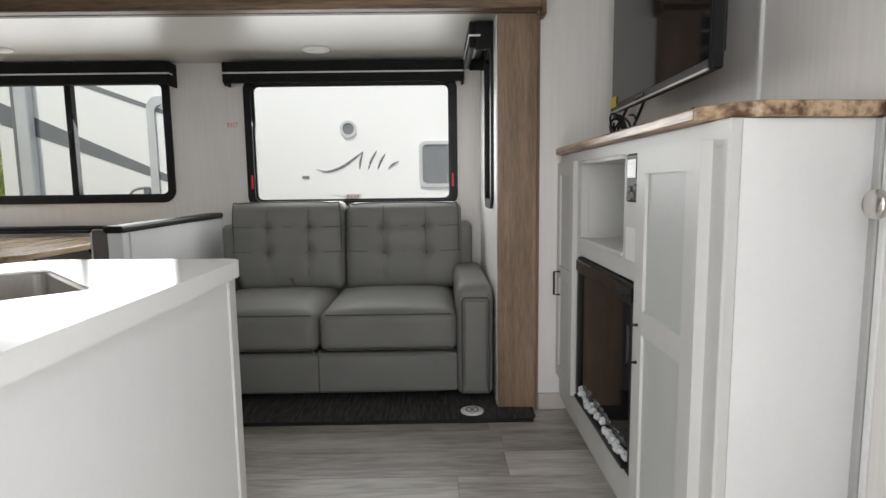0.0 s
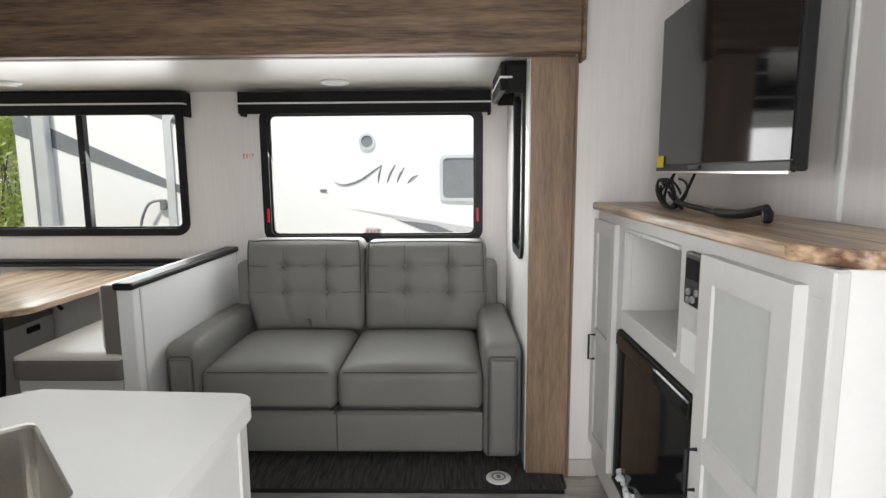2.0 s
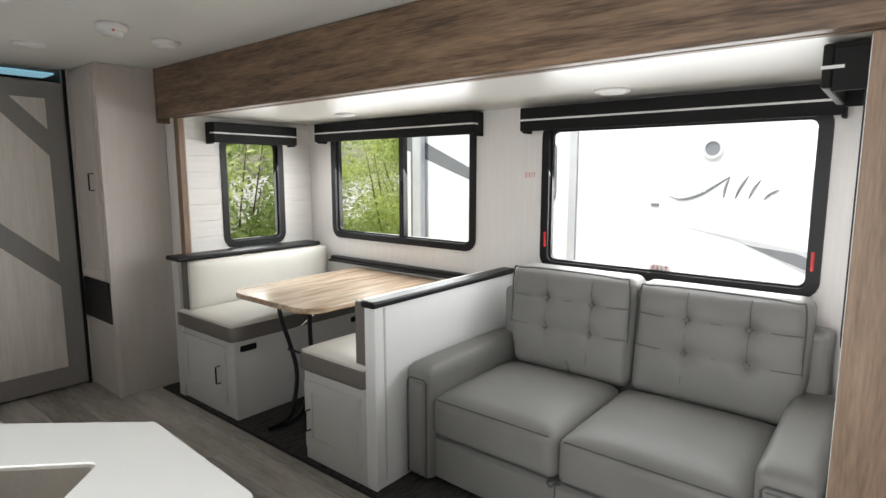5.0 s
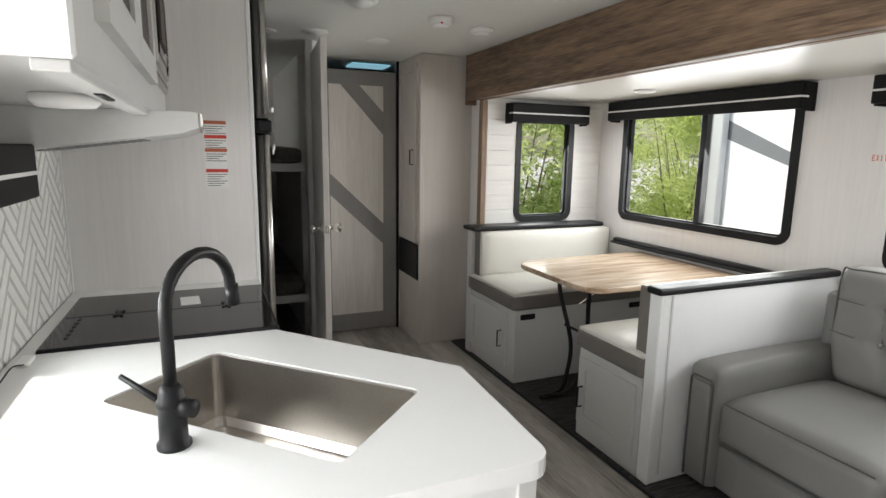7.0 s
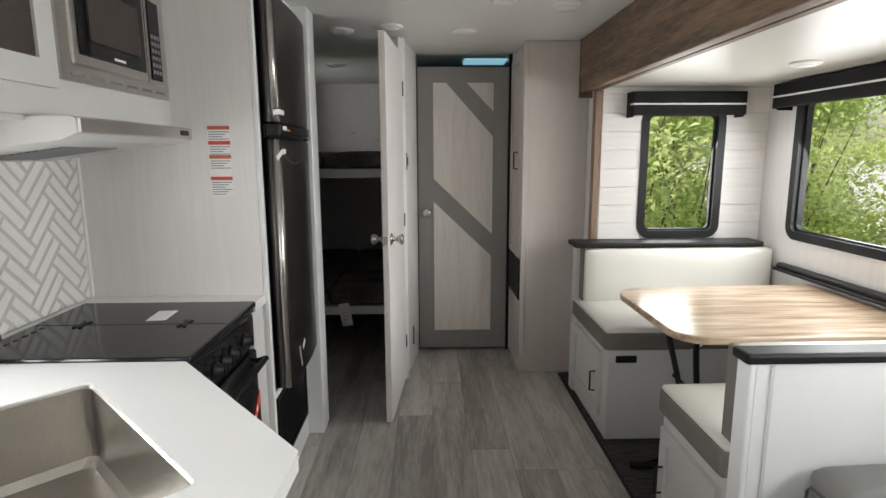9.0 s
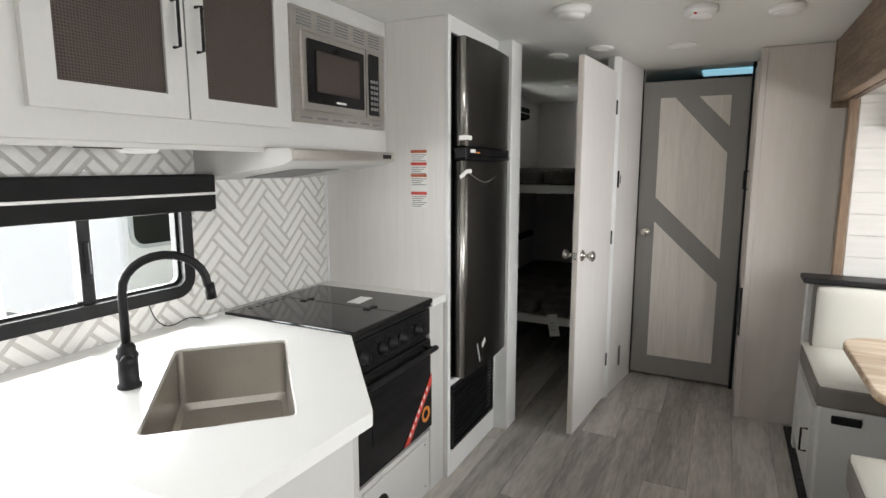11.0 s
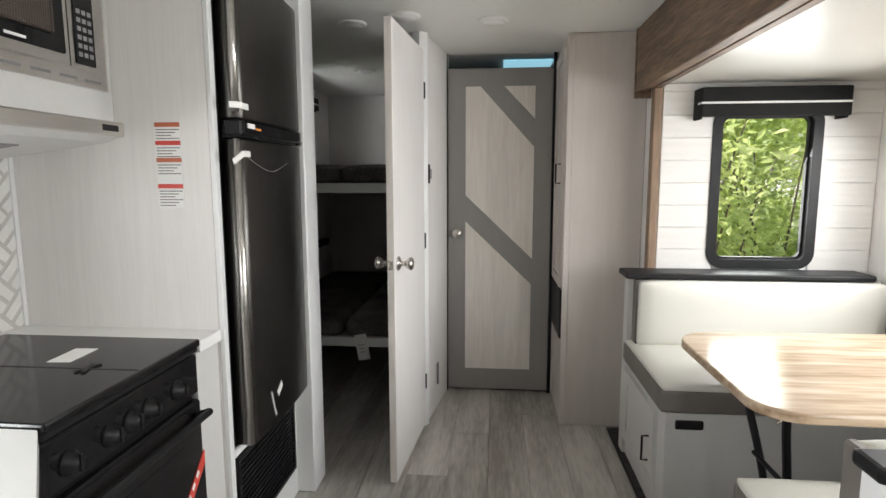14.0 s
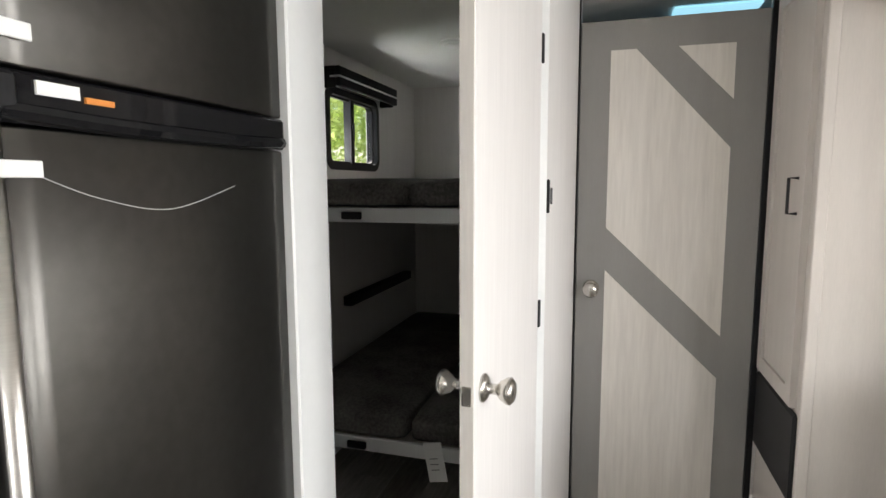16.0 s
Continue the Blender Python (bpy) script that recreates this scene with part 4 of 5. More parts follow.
smooth(part("nozzle", tube([arc[-1] + Vector((0, 0, 0.012)), arc[-1] + Vector((0, 0, -0.03)) + dirv * 0.006], 0.0138, 12), M_BLACK, faucet))
hub = Vector((FX, FYY, CT + 0.075))
sidev = Vector((dirv.y, -dirv.x, 0))
smooth(part("handle", tube([hub + sidev * 0.015, hub + sidev * 0.045], 0.016, 12), M_BLACK, faucet))
smooth(part("lever", tube([hub - sidev * 0.01, hub - sidev * 0.05 + Vector((0, 0, 0.02)), hub - sidev * 0.10 + Vector((0, 0, 0.045))], [0.007, 0.006, 0.005], 8), M_BLACK, faucet))

basecab = thing("kitchen_base_cabinet", "pale grey peninsula base cabinet under the white counter", "cabinet", (-0.6, -0.2, 0))
part("end_panel", B(-0.262, -0.242, -0.695, 0.265, 0.0, CT - 0.034, 0.002), M_WHITE, basecab)
part("front_panel", B(-0.655, -0.262, 0.255, 0.275, 0.0, CT - 0.034, 0.002), M_CAB, basecab)
part("corner_post", B(-0.285, -0.238, 0.24, 0.28, 0.0, CT - 0.034, 0.003), M_CAB, basecab)
DIAG = Matrix.Translation((-0.66, 0.27, 0)) @ Matrix.Rotation(math.atan2(-0.385, -0.445), 4, "Z")
part("angled_front", turned(B(0.0, 0.585, 0.0, 0.02, 0.0, CT - 0.034, 0.002), DIAG), M_CAB, basecab)
dd = shaker(basecab, 0.06, 0.53, 0.12, 0.80, DIAG, M_CAB, M_MESH, 0.055)
pull(dd, (0.50, 0, 0.66), DIAG @ Matrix.Translation((0, -0.018, 0)))
for y in (-0.665, -0.605, -0.545):
    o = thing("wall_outlet", "black outlet cover on the peninsula end panel", "outlet", (-0.24, y, 0.77), group="peninsula outlets")
    part("plate", B(-0.243, -0.236, y - 0.024, y + 0.024, 0.73, 0.82, 0.003), M_BLACK, o)
    for z in (0.752, 0.797):
        part("socket", B(-0.236, -0.233, y - 0.012, y + 0.012, z - 0.014, z + 0.014, 0.002), M_INK, o)

# stove
SX0, SX1, SF = -1.67, -1.12, -0.065
stove = thing("gas_range", "black gas range with folded glass cover and oven", "stove", (-1.41, -0.38, 0.28))
part("body", B(SX0, SX1, -0.655, SF - 0.02, 0.28, 0.845, 0.003), M_BLACK, stove)
part("glass_cover", B(SX0 - 0.003, SX1 + 0.003, -0.652, SF + 0.012, 0.852, 0.873, 0.006, 2), M_STOVE, stove, "glossy black glass cover")
part("cover_rail", B(SX0, SX1, SF - 0.02, SF + 0.004, 0.835, 0.852, 0.004), M_BLACK, stove)
part("control_panel", B(SX0, SX1, SF - 0.02, SF, 0.715, 0.83, 0.006), M_STOVE, stove)
for i, x in enumerate((-1.18, -1.30, -1.37, -1.44, -1.56)):
    k = smooth(part("knob", turned(lathe([(0.026, 0), (0.026, 0.006), (0.019, 0.008), (0.017, 0.026), (0.001, 0.028)], 16), pose(x, SF, 0.765, -90)), M_BLACK, stove))
    part("pointer", B(x - 0.004, x + 0.004, SF + 0.026, SF + 0.032, 0.748, 0.784, 0.001), M_BLACK, k)
od = part("oven_door", B(SX0 + 0.004, SX1 - 0.004, SF - 0.02, SF + 0.006, 0.31, 0.70, 0.006), M_STOVE, stove)
part("oven_window", B(SX0 + 0.10, SX1 - 0.10, SF + 0.006, SF + 0.008, 0.42, 0.60, 0.001), M_GLOSS, od)
part("oven_handle", tube([(SX0 + 0.03, SF + 0.006, 0.66), (SX0 + 0.03, SF + 0.045, 0.672), (SX1 - 0.03, SF + 0.045, 0.672), (SX1 - 0.03, SF + 0.006, 0.66)], 0.011, 8), M_BLACK, od)
# diagonal warning label
WM = Matrix(((-1, 0, 0, 0.024), (0, -1, 0, SF + 0.0075), (0, 0, 1, 0), (0, 0, 0, 1)))
part("warning_label", turned(plate([(1.50, 0.315), (1.688, 0.315), (1.688, 0.505)], -0.001, 0.001), WM), M_BLACK, stove)
part("label_band", turned(plate([(1.46, 0.315), (1.50, 0.315), (1.688, 0.505), (1.688, 0.545)], -0.0018, 0.001), WM), M_REDLABEL, stove, "red warning band")
part("label_emblem", turned(ring([(1.635 + 0.034 * math.cos(a / 18 * 6.2832), 0.385 + 0.034 * math.sin(a / 18 * 6.2832)) for a in range(18)], [(1.635 + 0.02 * math.cos(a / 18 * 6.2832), 0.385 + 0.02 * math.sin(a / 18 * 6.2832)) for a in range(18)], -0.0025, 0.001), WM), M_ORANGE, stove)
for i in range(7):
    t0 = i / 8 + 0.06
    part("label_bar", turned(plate([(1.49 + 0.188 * t0, 0.326 + 0.19 * t0), (1.502 + 0.188 * t0, 0.338 + 0.19 * t0), (1.496 + 0.188 * t0, 0.35 + 0.19 * t0), (1.484 + 0.188 * t0, 0.338 + 0.19 * t0)], -0.0026, 0), WM), M_PAPER, stove)
for i in range(6):
    part("vent_slot", turned(prism([(0.011 * math.cos(k * 0.6283), 0.006 * math.sin(k * 0.6283)) for k in range(10)], 0, 0.0012), pose(-1.20 - 0.036 * i, -0.60, 0.873)), M_BLACK, stove)
for x, y in ((-1.41, -0.50), (-1.41, -0.19)):
    for spin in (18, -18):
        part("hinge_clip", turned(B(-0.032, 0.032, -0.005, 0.005, 0, 0.004, 0.001), pose(x, y, 0.873 + (0.0006 if spin > 0 else 0), 0, 0, spin)), M_BLACK, stove)
part("cover_fold", B(-1.412, -1.408, -0.64, SF, 0.8725, 0.8738, 0), M_BLACK, stove)
part("cover_sticker", turned(B(-0.055, 0.055, -0.03, 0.03, 0, 0.001), pose(-1.50, -0.30, 0.8735, 0, 0, 4)), M_PAPER, stove, "white instruction sticker")
under = thing("range_base_panel", "pale grey panel with round vent hole under the range", "cabinet", (-1.41, -0.12, 0))
part("panel", B(-1.80, SX1 + 0.02, SF - 0.03, SF - 0.01, 0.0, 0.28, 0.002), M_CAB, under)
part("side_stile", B(-1.80, SX0 - 0.004, SF - 0.02, SF - 0.004, 0.0, CT - 0.034, 0.002), M_CAB, under)
part("access_door", B(-1.64, -1.17, SF - 0.01, SF - 0.002, 0.03, 0.26, 0.002), M_CAB, under)
smooth(part("vent_hole", turned(lathe([(0.05, 0), (0.05, 0.003), (0.044, 0.004), (0.001, 0.002)], 24), pose(-1.28, SF - 0.003, 0.15, -90)), M_BLACK, under, "round black vent"))
for x, z in ((-1.62, 0.05), (-1.62, 0.24), (-1.19, 0.05)):
    part("screw", turned(lathe([(0.005, 0), (0.003, 0.002)], 8), pose(x, SF - 0.002, z, -90)), M_INK, under)

# upper cabinets, microwave, hood
CF = -0.35
KF = Matrix(((-1, 0, 0, 0), (0, -1, 0, CF), (0, 0, 1, 0), (0, 0, 0, 1)))  # local x = -x, out = +y
upper = thing("kitchen_wall_cabinet", "pale grey wall cabinet with dark mesh door panels", "cabinet", (-0.95, -0.52, 1.47))
part("carcass", B(-1.80, -0.20, YK + 0.002, CF, 1.475, CEIL - 0.002, 0.003), M_CAB, upper)
part("end_panel", B(-0.2, -0.188, YK + 0.002, CF + 0.004, 1.475, CEIL - 0.002, 0.004), M_WHITE, upper)
part("bottom_shadow_rail", B(-1.06, -0.20, CF - 0.04, CF - 0.002, 1.462, 1.476, 0.002), M_CAB, upper)
for a, b, hx in ((0.358, 0.760, 0.725), (0.766, 1.168, 0.80)):
    dr = shaker(upper, a, b, 1.545, 2.015, KF, M_CAB, M_MESH, 0.062)
    pull(dr, (hx, 0, 1.79), KF @ Matrix.Translation((0, -0.018, 0)), h=0.12)
sw = thing("wall_switch", "small metal switch plate on the wall cabinet end", "switch", (-0.185, -0.46, 1.63))
part("plate", B(-0.188, -0.184, -0.478, -0.442, 1.60, 1.67, 0.003), M_STEEL, sw)
part("toggle", B(-0.184, -0.176, -0.466, -0.454, 1.63, 1.645, 0.002), M_BLACK, sw)
MWF = KF @ pose(0.035, 0, 0.015)
mw = thing("microwave", "built-in stainless steel microwave with vented trim", "microwave", (-1.44, -0.36, 1.55))
part("trim_kit", turned(ring([(1.156, 1.555), (1.73, 1.555), (1.73, 1.945), (1.156, 1.945)], [(1.20, 1.60), (1.69, 1.60), (1.69, 1.865), (1.20, 1.865)], -0.012, 0.0), MWF), M_STEEL, mw)
part("face", turned(B(1.195, 1.695, -0.02, 0.0, 1.597, 1.868, 0.004), MWF), M_STEEL, mw)
part("door_glass", turned(B(1.222, 1.565, -0.024, -0.019, 1.625, 1.845, 0.004), MWF), M_GLOSS, mw, "black glass door")
part("window_mesh", turned(B(1.265, 1.525, -0.0255, -0.023, 1.665, 1.81, 0.006), MWF), M_MESH, mw)
part("door_gap", turned(B(1.580, 1.583, -0.021, -0.018, 1.60, 1.865), MWF), M_BLACK, mw)
part("control_strip", turned(B(1.60, 1.675, -0.0235, -0.019, 1.61, 1.855, 0.003), MWF), M_GLOSS, mw)
for i in range(6):
    for j in range(3):
        part("key", turned(B(1.61 + j * 0.02, 1.624 + j * 0.02, -0.0245, -0.023, 1.63 + i * 0.022, 1.642 + i * 0.022), MWF), M_INK, mw)
part("logo_bar", turned(B(1.38, 1.44, -0.0248, -0.023, 1.634, 1.641), MWF), M_STRIP, mw)
for k in range(5):
    for i in range(5):
        x = 1.185 + k * 0.108
        part("trim_slot", turned(B(x, x + 0.075, -0.0135, -0.011, 1.885 + i * 0.011, 1.890 + i * 0.011), MWF), M_INK, mw)
for k in range(6):
    part("trim_slot", turned(B(1.19 + k * 0.09, 1.25 + k * 0.09, -0.0135, -0.011, 1.57, 1.577), MWF), M_INK, mw)
hood = thing("range_hood", "stainless and white range hood under the wall cabinet", "hood", (-1.34, -0.47, 1.38))
bm = bmesh.new()
prof = [(YK + 0.002, 1.474), (-0.25, 1.474), (-0.235, 1.465), (-0.235, 1.437), (-0.28, 1.42), (YK + 0.002, 1.365)]
rows = [[bm.verts.new((x, y, z)) for y, z in prof] for x in (-1.665, -1.06)]
for i in range(len(prof)):
    bm.faces.new((rows[0][i], rows[0][(i + 1) % len(prof)], rows[1][(i + 1) % len(prof)], rows[1][i]))
bm.faces.new(rows[0]), bm.faces.new(rows[1][::-1])
part("shell", bm, M_CAB, hood)
part("front_strip", B(-1.668, -1.057, -0.24, -0.229, 1.434, 1.472, 0.004), M_STEEL, hood)
part("controls", B(-1.64, -1.58, -0.230, -0.227, 1.446, 1.462, 0.001), M_BLACK, hood)
tilt = math.degrees(math.atan2(0.055, 0.41))
for i in range(12):
    part("filter_slot", turned(B(-0.13, 0.13, -0.006, 0.006, -0.002, 0.001), pose(-1.36, -0.62 + i * 0.021, 1.3745 + i * 0.021 * 0.134 - 0.001, tilt)), M_INK, hood)
puck = thing("cabinet_light", "round white light under the wall cabinet", "lamp", (-0.68, -0.43, 1.46))
smooth(part("lens", turned(lathe([(0.055, 0.0), (0.055, -0.012), (0.045, -0.022), (0.001, -0.024)], 24), pose(-0.68, -0.45, 1.474)), M_PAPER, puck))
slot = tagged(slab("cabinet_slot", -0.58, -0.46, -0.375, -0.36, 1.459, 1.464, M_BLACK), "thin black finger slot under the wall cabinet", "trim")

# backsplash of diagonal herringbone tiles
splash = structure(part("backsplash", B(-1.80, WIN_KIT[0] + 0.02, YK, YK + 0.004, CT, 1.475), M_TILEBACK), "grey and white herringbone backsplash behind the counter", "backsplash")
for q in ((WIN_KIT[1] - 0.02, -0.245, CT, 1.475), (WIN_KIT[0] + 0.02, WIN_KIT[1] - 0.02, CT, WIN_KIT[2] + 0.02), (WIN_KIT[0] + 0.02, WIN_KIT[1] - 0.02, WIN_KIT[3] - 0.02, 1.475)):
    part("backing", B(q[0], q[1], YK, YK + 0.004, q[2], q[3]), M_TILEBACK, splash)
part("edge_trim", B(-0.262, -0.244, YK + 0.004, YK + 0.012, CT, 1.475), M_BLACK, splash)
part("corner_trim", B(-1.799, -1.785, YK + 0.004, YK + 0.012, CT, 1.475), M_WHITE, splash)


def clip(poly, x0, x1, z0, z1):
    for axis, lim, sgn in ((0, x0, 1), (0, x1, -1), (1, z0, 1), (1, z1, -1)):
        out = []
        for i in range(len(poly)):
            a, b = poly[i - 1], poly[i]
            ia, ib = (a[axis] - lim) * sgn >= 0, (b[axis] - lim) * sgn >= 0
            if ia != ib:
                t = (lim - a[axis]) / (b[axis] - a[axis])
                out.append((a[0] + (b[0] - a[0]) * t, a[1] + (b[1] - a[1]) * t))
            if ib:
                out.append(b)
        poly = out
        if len(poly) < 3:
            return []
    return poly


TW, TL, GAP = 0.084, 0.168, 0.013
zones = ((-1.797, WIN_KIT[0] + 0.01, CT + 0.002, 1.474), (WIN_KIT[1] - 0.01, -0.262, CT + 0.002, 1.474), (WIN_KIT[0] + 0.01, WIN_KIT[1] - 0.01, CT + 0.002, WIN_KIT[2] + 0.01), (WIN_KIT[0] + 0.01, WIN_KIT[1] - 0.01, WIN_KIT[3] - 0.01, 1.474))
tiles = []
c45 = math.sqrt(0.5)
for i in range(-40, 40):
    for j in range(-14, 14):
        # four-to-one herringbone
        for kind in (0, 1):
            bx, bz = i * TW + j * TL * 1.0, i * TW - j * TL * 1.0
            if kind == 0:
                q = (bx, bz, bx + TL, bz + TW)
            else:
                q = (bx, bz + TW, bx + TW, bz + TW + TL)
            mx, mz = (q[0] + q[2]) / 2, (q[1] + q[3]) / 2
            for q in ([(q[0], q[1], q[2], mz), (q[0], mz, q[2], q[3])] if kind == 0 else [(q[0], q[1], mx, q[3]), (mx, q[1], q[2], q[3])]):
                q = (q[0] + GAP / 2, q[1] + GAP / 2, q[2] - GAP / 2, q[3] - GAP / 2)
                pts = [(q[0], q[1]), (q[2], q[1]), (q[2], q[3]), (q[0], q[3])]
                pts = [((x - z) * c45 - 1.0, (x + z) * c45 + 1.15) for x, z in pts]
                for zn in zones:
                    p = clip(pts, *zn)
                    if len(p) > 2 and abs(sum(p[k - 1][0] * p[k][1] - p[k][0] * p[k - 1][1] for k in range(len(p)))) > 4e-5:
                        tiles.append(p)

# ---- fridge wall ----
structure(slab("wall_fridge_side", -1.84, -1.80, YK, -0.06, 0, CEIL, M_WALL), "white wood-print panel beside the refrigerator", "wall")
structure(part("trim_fridge", box(box(box(box(B(-1.824, -1.798, -0.06, -0.045, 0, CEIL, 0.002), -2.36, -1.824, -0.06, -0.045, 1.965, CEIL, 0.002), -2.36, -1.824, -0.06, -0.045, 0.0, 0.115, 0.002), -2.36, -1.824, -0.06, -0.045, 0.43, 0.462, 0.002), -2.36, -2.335, -0.06, -0.045, 0.115, 0.43, 0.002), M_WHITE), "white face frame around the refrigerator", "trim")
structure(slab("trim_post", -2.502, -2.36, -0.08, 0.03, 0, CEIL, M_WHITE, bev=0.004), "white wood-print post beside the refrigerator", "trim")
structure(slab("trim_jamb", -2.515, -2.502, -0.06, 0.022, 0, CEIL, M_BLACK), "black doorway edge strip", "trim")
structure(slab("wall_bunk_front", -2.50, -2.46, YK, -0.08, 0, CEIL, M_WALL), "white partition behind the refrigerator", "wall")
fr = thing("refrigerator", "two-door dark stainless refrigerator set into the wall", "refrigerator", (-2.13, -0.3, 0.462))
part("cabinet", B(-2.425, -1.852, -0.62, -0.05, 0.464, 1.963, 0.003), M_BLACK, fr)


def bowed(z0, z1):
    n = 14
    pts = [(-2.418 + 0.555 * i / n, 0.012 + 0.012 * (1 - (2 * i / n - 1) ** 2)) for i in range(n + 1)]
    return prism([(-2.418, -0.045)] + pts + [(-1.863, -0.045)], z0, z1, 0.004, 2)


smooth(part("freezer_door", bowed(1.5, 1.95), M_DSTEEL, fr, "dark stainless door"))
smooth(part("fridge_door", bowed(0.47, 1.44), M_DSTEEL, fr, "dark stainless door"))
part("handle_recess", B(-2.418, -1.863, -0.045, 0.020, 1.442, 1.497, 0.004), M_GLOSS, fr)
part("handle_lip", tube(curve3([(-2.415, 0.014, 1.455), (-2.28, 0.026, 1.449), (-2.14, 0.030, 1.448), (-2.0, 0.026, 1.449), (-1.866, 0.014, 1.455)]), 0.011, 8), M_GLOSS, fr)
for z0, z1 in ((0.475, 1.44), (1.52, 1.945)):
    smooth(part("edge_strip", tube([(-1.864, 0.002, z0), (-1.864, 0.002, z1)], 0.012, 10), M_STEEL, fr, "polished steel door edge"))
part("energy_label", B(-1.960, -1.905, 0.020, 0.0235, 1.474, 1.489), M_PAPER, fr)
part("orange_label", B(-2.01, -1.968, 0.020, 0.0235, 1.472, 1.479), M_ORANGE, fr)
for z in (1.395, 1.535):
    strap = part("shipping_strap", B(-1.90, -1.85, 0.026, 0.030, z - 0.009, z + 0.009, 0.001), M_PAPER, fr, "white shipping strap")
    part("strap_tail", turned(B(0.0, 0.055, -0.002, 0.002, -0.009, 0.009, 0.001), pose(-1.847, 0.030, z + 0.001, 0, 28 if z < 1.5 else 4, -14)), M_PAPER, strap)
part("latch", B(-1.885, -1.85, -0.03, 0.024, 1.45, 1.495, 0.005), M_BLACK, fr)
part("film_scuff", tube(curve3([(-1.885, 0.0155, 1.396), (-1.98, 0.0213, 1.362), (-2.10, 0.0242, 1.345), (-2.25, 0.0225, 1.376)]), 0.0008, 5), M_TRIM, fr)
part("tape_scrap", turned(B(-0.006, 0.006, 0, 0.002, -0.05, 0.05), pose(-2.02, 0.0215, 0.55, 0, 20, 0)), M_TRIM, fr)
part("tape_scrap", turned(B(-0.025, 0.025, 0, 0.002, -0.012, 0.012), pose(-2.08, 0.0225, 0.585, 0, 30, 0)), M_STRIP, fr)
grille = thing("vent_grille", "black louvred vent grille under the refrigerator", "vent", (-2.13, -0.05, 0.115))
part("frame", turned(ring([(-2.40, 0.12), (-1.86, 0.12), (-1.86, 0.425), (-2.40, 0.425)], [(-2.385, 0.135), (-1.875, 0.135), (-1.875, 0.41), (-2.385, 0.41)], -0.052, -0.04), I4), M_BLACK, grille)
for i in range(15):
    part("slat", turned(B(-2.385, -1.875, -0.007, 0.007, -0.0025, 0.0025), pose(0, -0.05, 0.145 + i * 0.0185, 30)), M_BLACK, grille)
part("backing", B(-2.385, -1.875, -0.075, -0.068, 0.13, 0.415), M_BLACK, grille)
for unit in (fr, grille):
    unit.location.x, unit.scale.x = -2.088, 0.93
stk = thing("warning_sticker", "white sheet of red-headed safety warnings on the wall", "sticker", (-1.80, -0.19, 1.25))
part("sheet", B(-1.801, -1.7988, -0.228, -0.148, 1.235, 1.487), M_PAPER, stk)
for i, (z, m) in enumerate(((1.48, M_RUST), (1.427, M_REDLABEL), (1.377, M_RUST), (1.30, M_REDLABEL))):
    part("header_bar", B(-1.7989, -1.7980, -0.227, -0.149, z - 0.007, z + 0.006), m, stk)
    for k in range(4 if i < 3 else 6):
        part("text_bar", B(-1.7989, -1.7983, -0.224, -0.152 - 0.012 * (k % 3), z - 0.0165 - k * 0.0085, z - 0.0135 - k * 0.0085), M_INK, stk)

# ---- doors at the rear ----
DD = Vector((-2.44, 0.352)) - Vector((-3.03, 0.402))
DM = Matrix.Translation((-3.03, 0.402, 0)) @ Matrix.Rotation(math.atan2(DD.y, DD.x), 4, "Z")
bdoor = thing("door_2", "open white wood-print door to the bunk room", "door", (-3.03, 0.402, 0.015), kind="structure")
part("leaf", turned(B(0.0, DD.length, -0.016, 0.016, 0.015, 1.945, 0.003), DM), M_WALL, bdoor)
part("edge_band", turned(B(DD.length, DD.length + 0.003, -0.014, 0.014, 0.016, 1.944), DM), M_PALEWOOD, bdoor)
knob(bdoor, DM @ Matrix.Translation((DD.length - 0.055, 0.016, 0.965)) @ pose(0, 0, 0, 0, 0, 180))
knob(bdoor, DM @ Matrix.Translation((DD.length - 0.055, -0.016, 0.965)))
part("latch_plate", turned(B(DD.length + 0.003, DD.length + 0.005, -0.01, 0.01, 0.945, 0.985, 0.002), DM), M_NICKEL, bdoor)
for z in (0.25, 1.0, 1.75):
    part("hinge", turned(B(-0.012, 0.004, 0.010, 0.022, z - 0.04, z + 0.04, 0.002), DM), M_BLACK, bdoor)
structure(part("trim_jamb_bunk", prism([(-3.036, 0.418), (-3.05, 0.398), (-3.062, 0.41), (-3.048, 0.43)], 0, CEIL), M_BLACK), "black jamb strip at the bunk door hinge", "trim")
bath = thing("door_3", "grey framed bathroom door with diagonal whitewashed panels", "door", (-3.555, 0.8, 0.015), kind="structure")
BM_ = Matrix(((0, -1, 0, -3.552), (1, 0, 0, 0), (0, 0, 1, 0), (0, 0, 0, 1)))  # local x = y, out = +x is -y
part("leaf", B(-3.585, -3.552, 0.495, 1.104, 0.015, 1.948, 0.003), M_DGREY, bath)
for pts in ([(0.823, 1.845), (1.002, 1.845), (1.002, 1.66)], [(0.60, 1.845), (0.686, 1.845), (1.0, 1.498), (1.0, 0.835), (0.60, 1.215)], [(0.60, 1.058), (0.995, 0.681), (0.995, 0.147), (0.60, 0.147)]):
    part("panel", turned(plate(pts[::-1], -0.003, 0.002), BM_), M_PALEWOOD, bath, "whitewashed wood-print panel")
knob(bath, pose(-3.552, 0.552, 0.99, 0, 0, 90))
part("hinge_strip", B(-3.565, -3.545, 1.104, 1.124, 0.0, 2.029, 0.002), M_BLACK, bath)
part("latch_strip", B(-3.565, -3.545, 0.474, 0.494, 0.0, 2.029, 0.002), M_BLACK, bath)
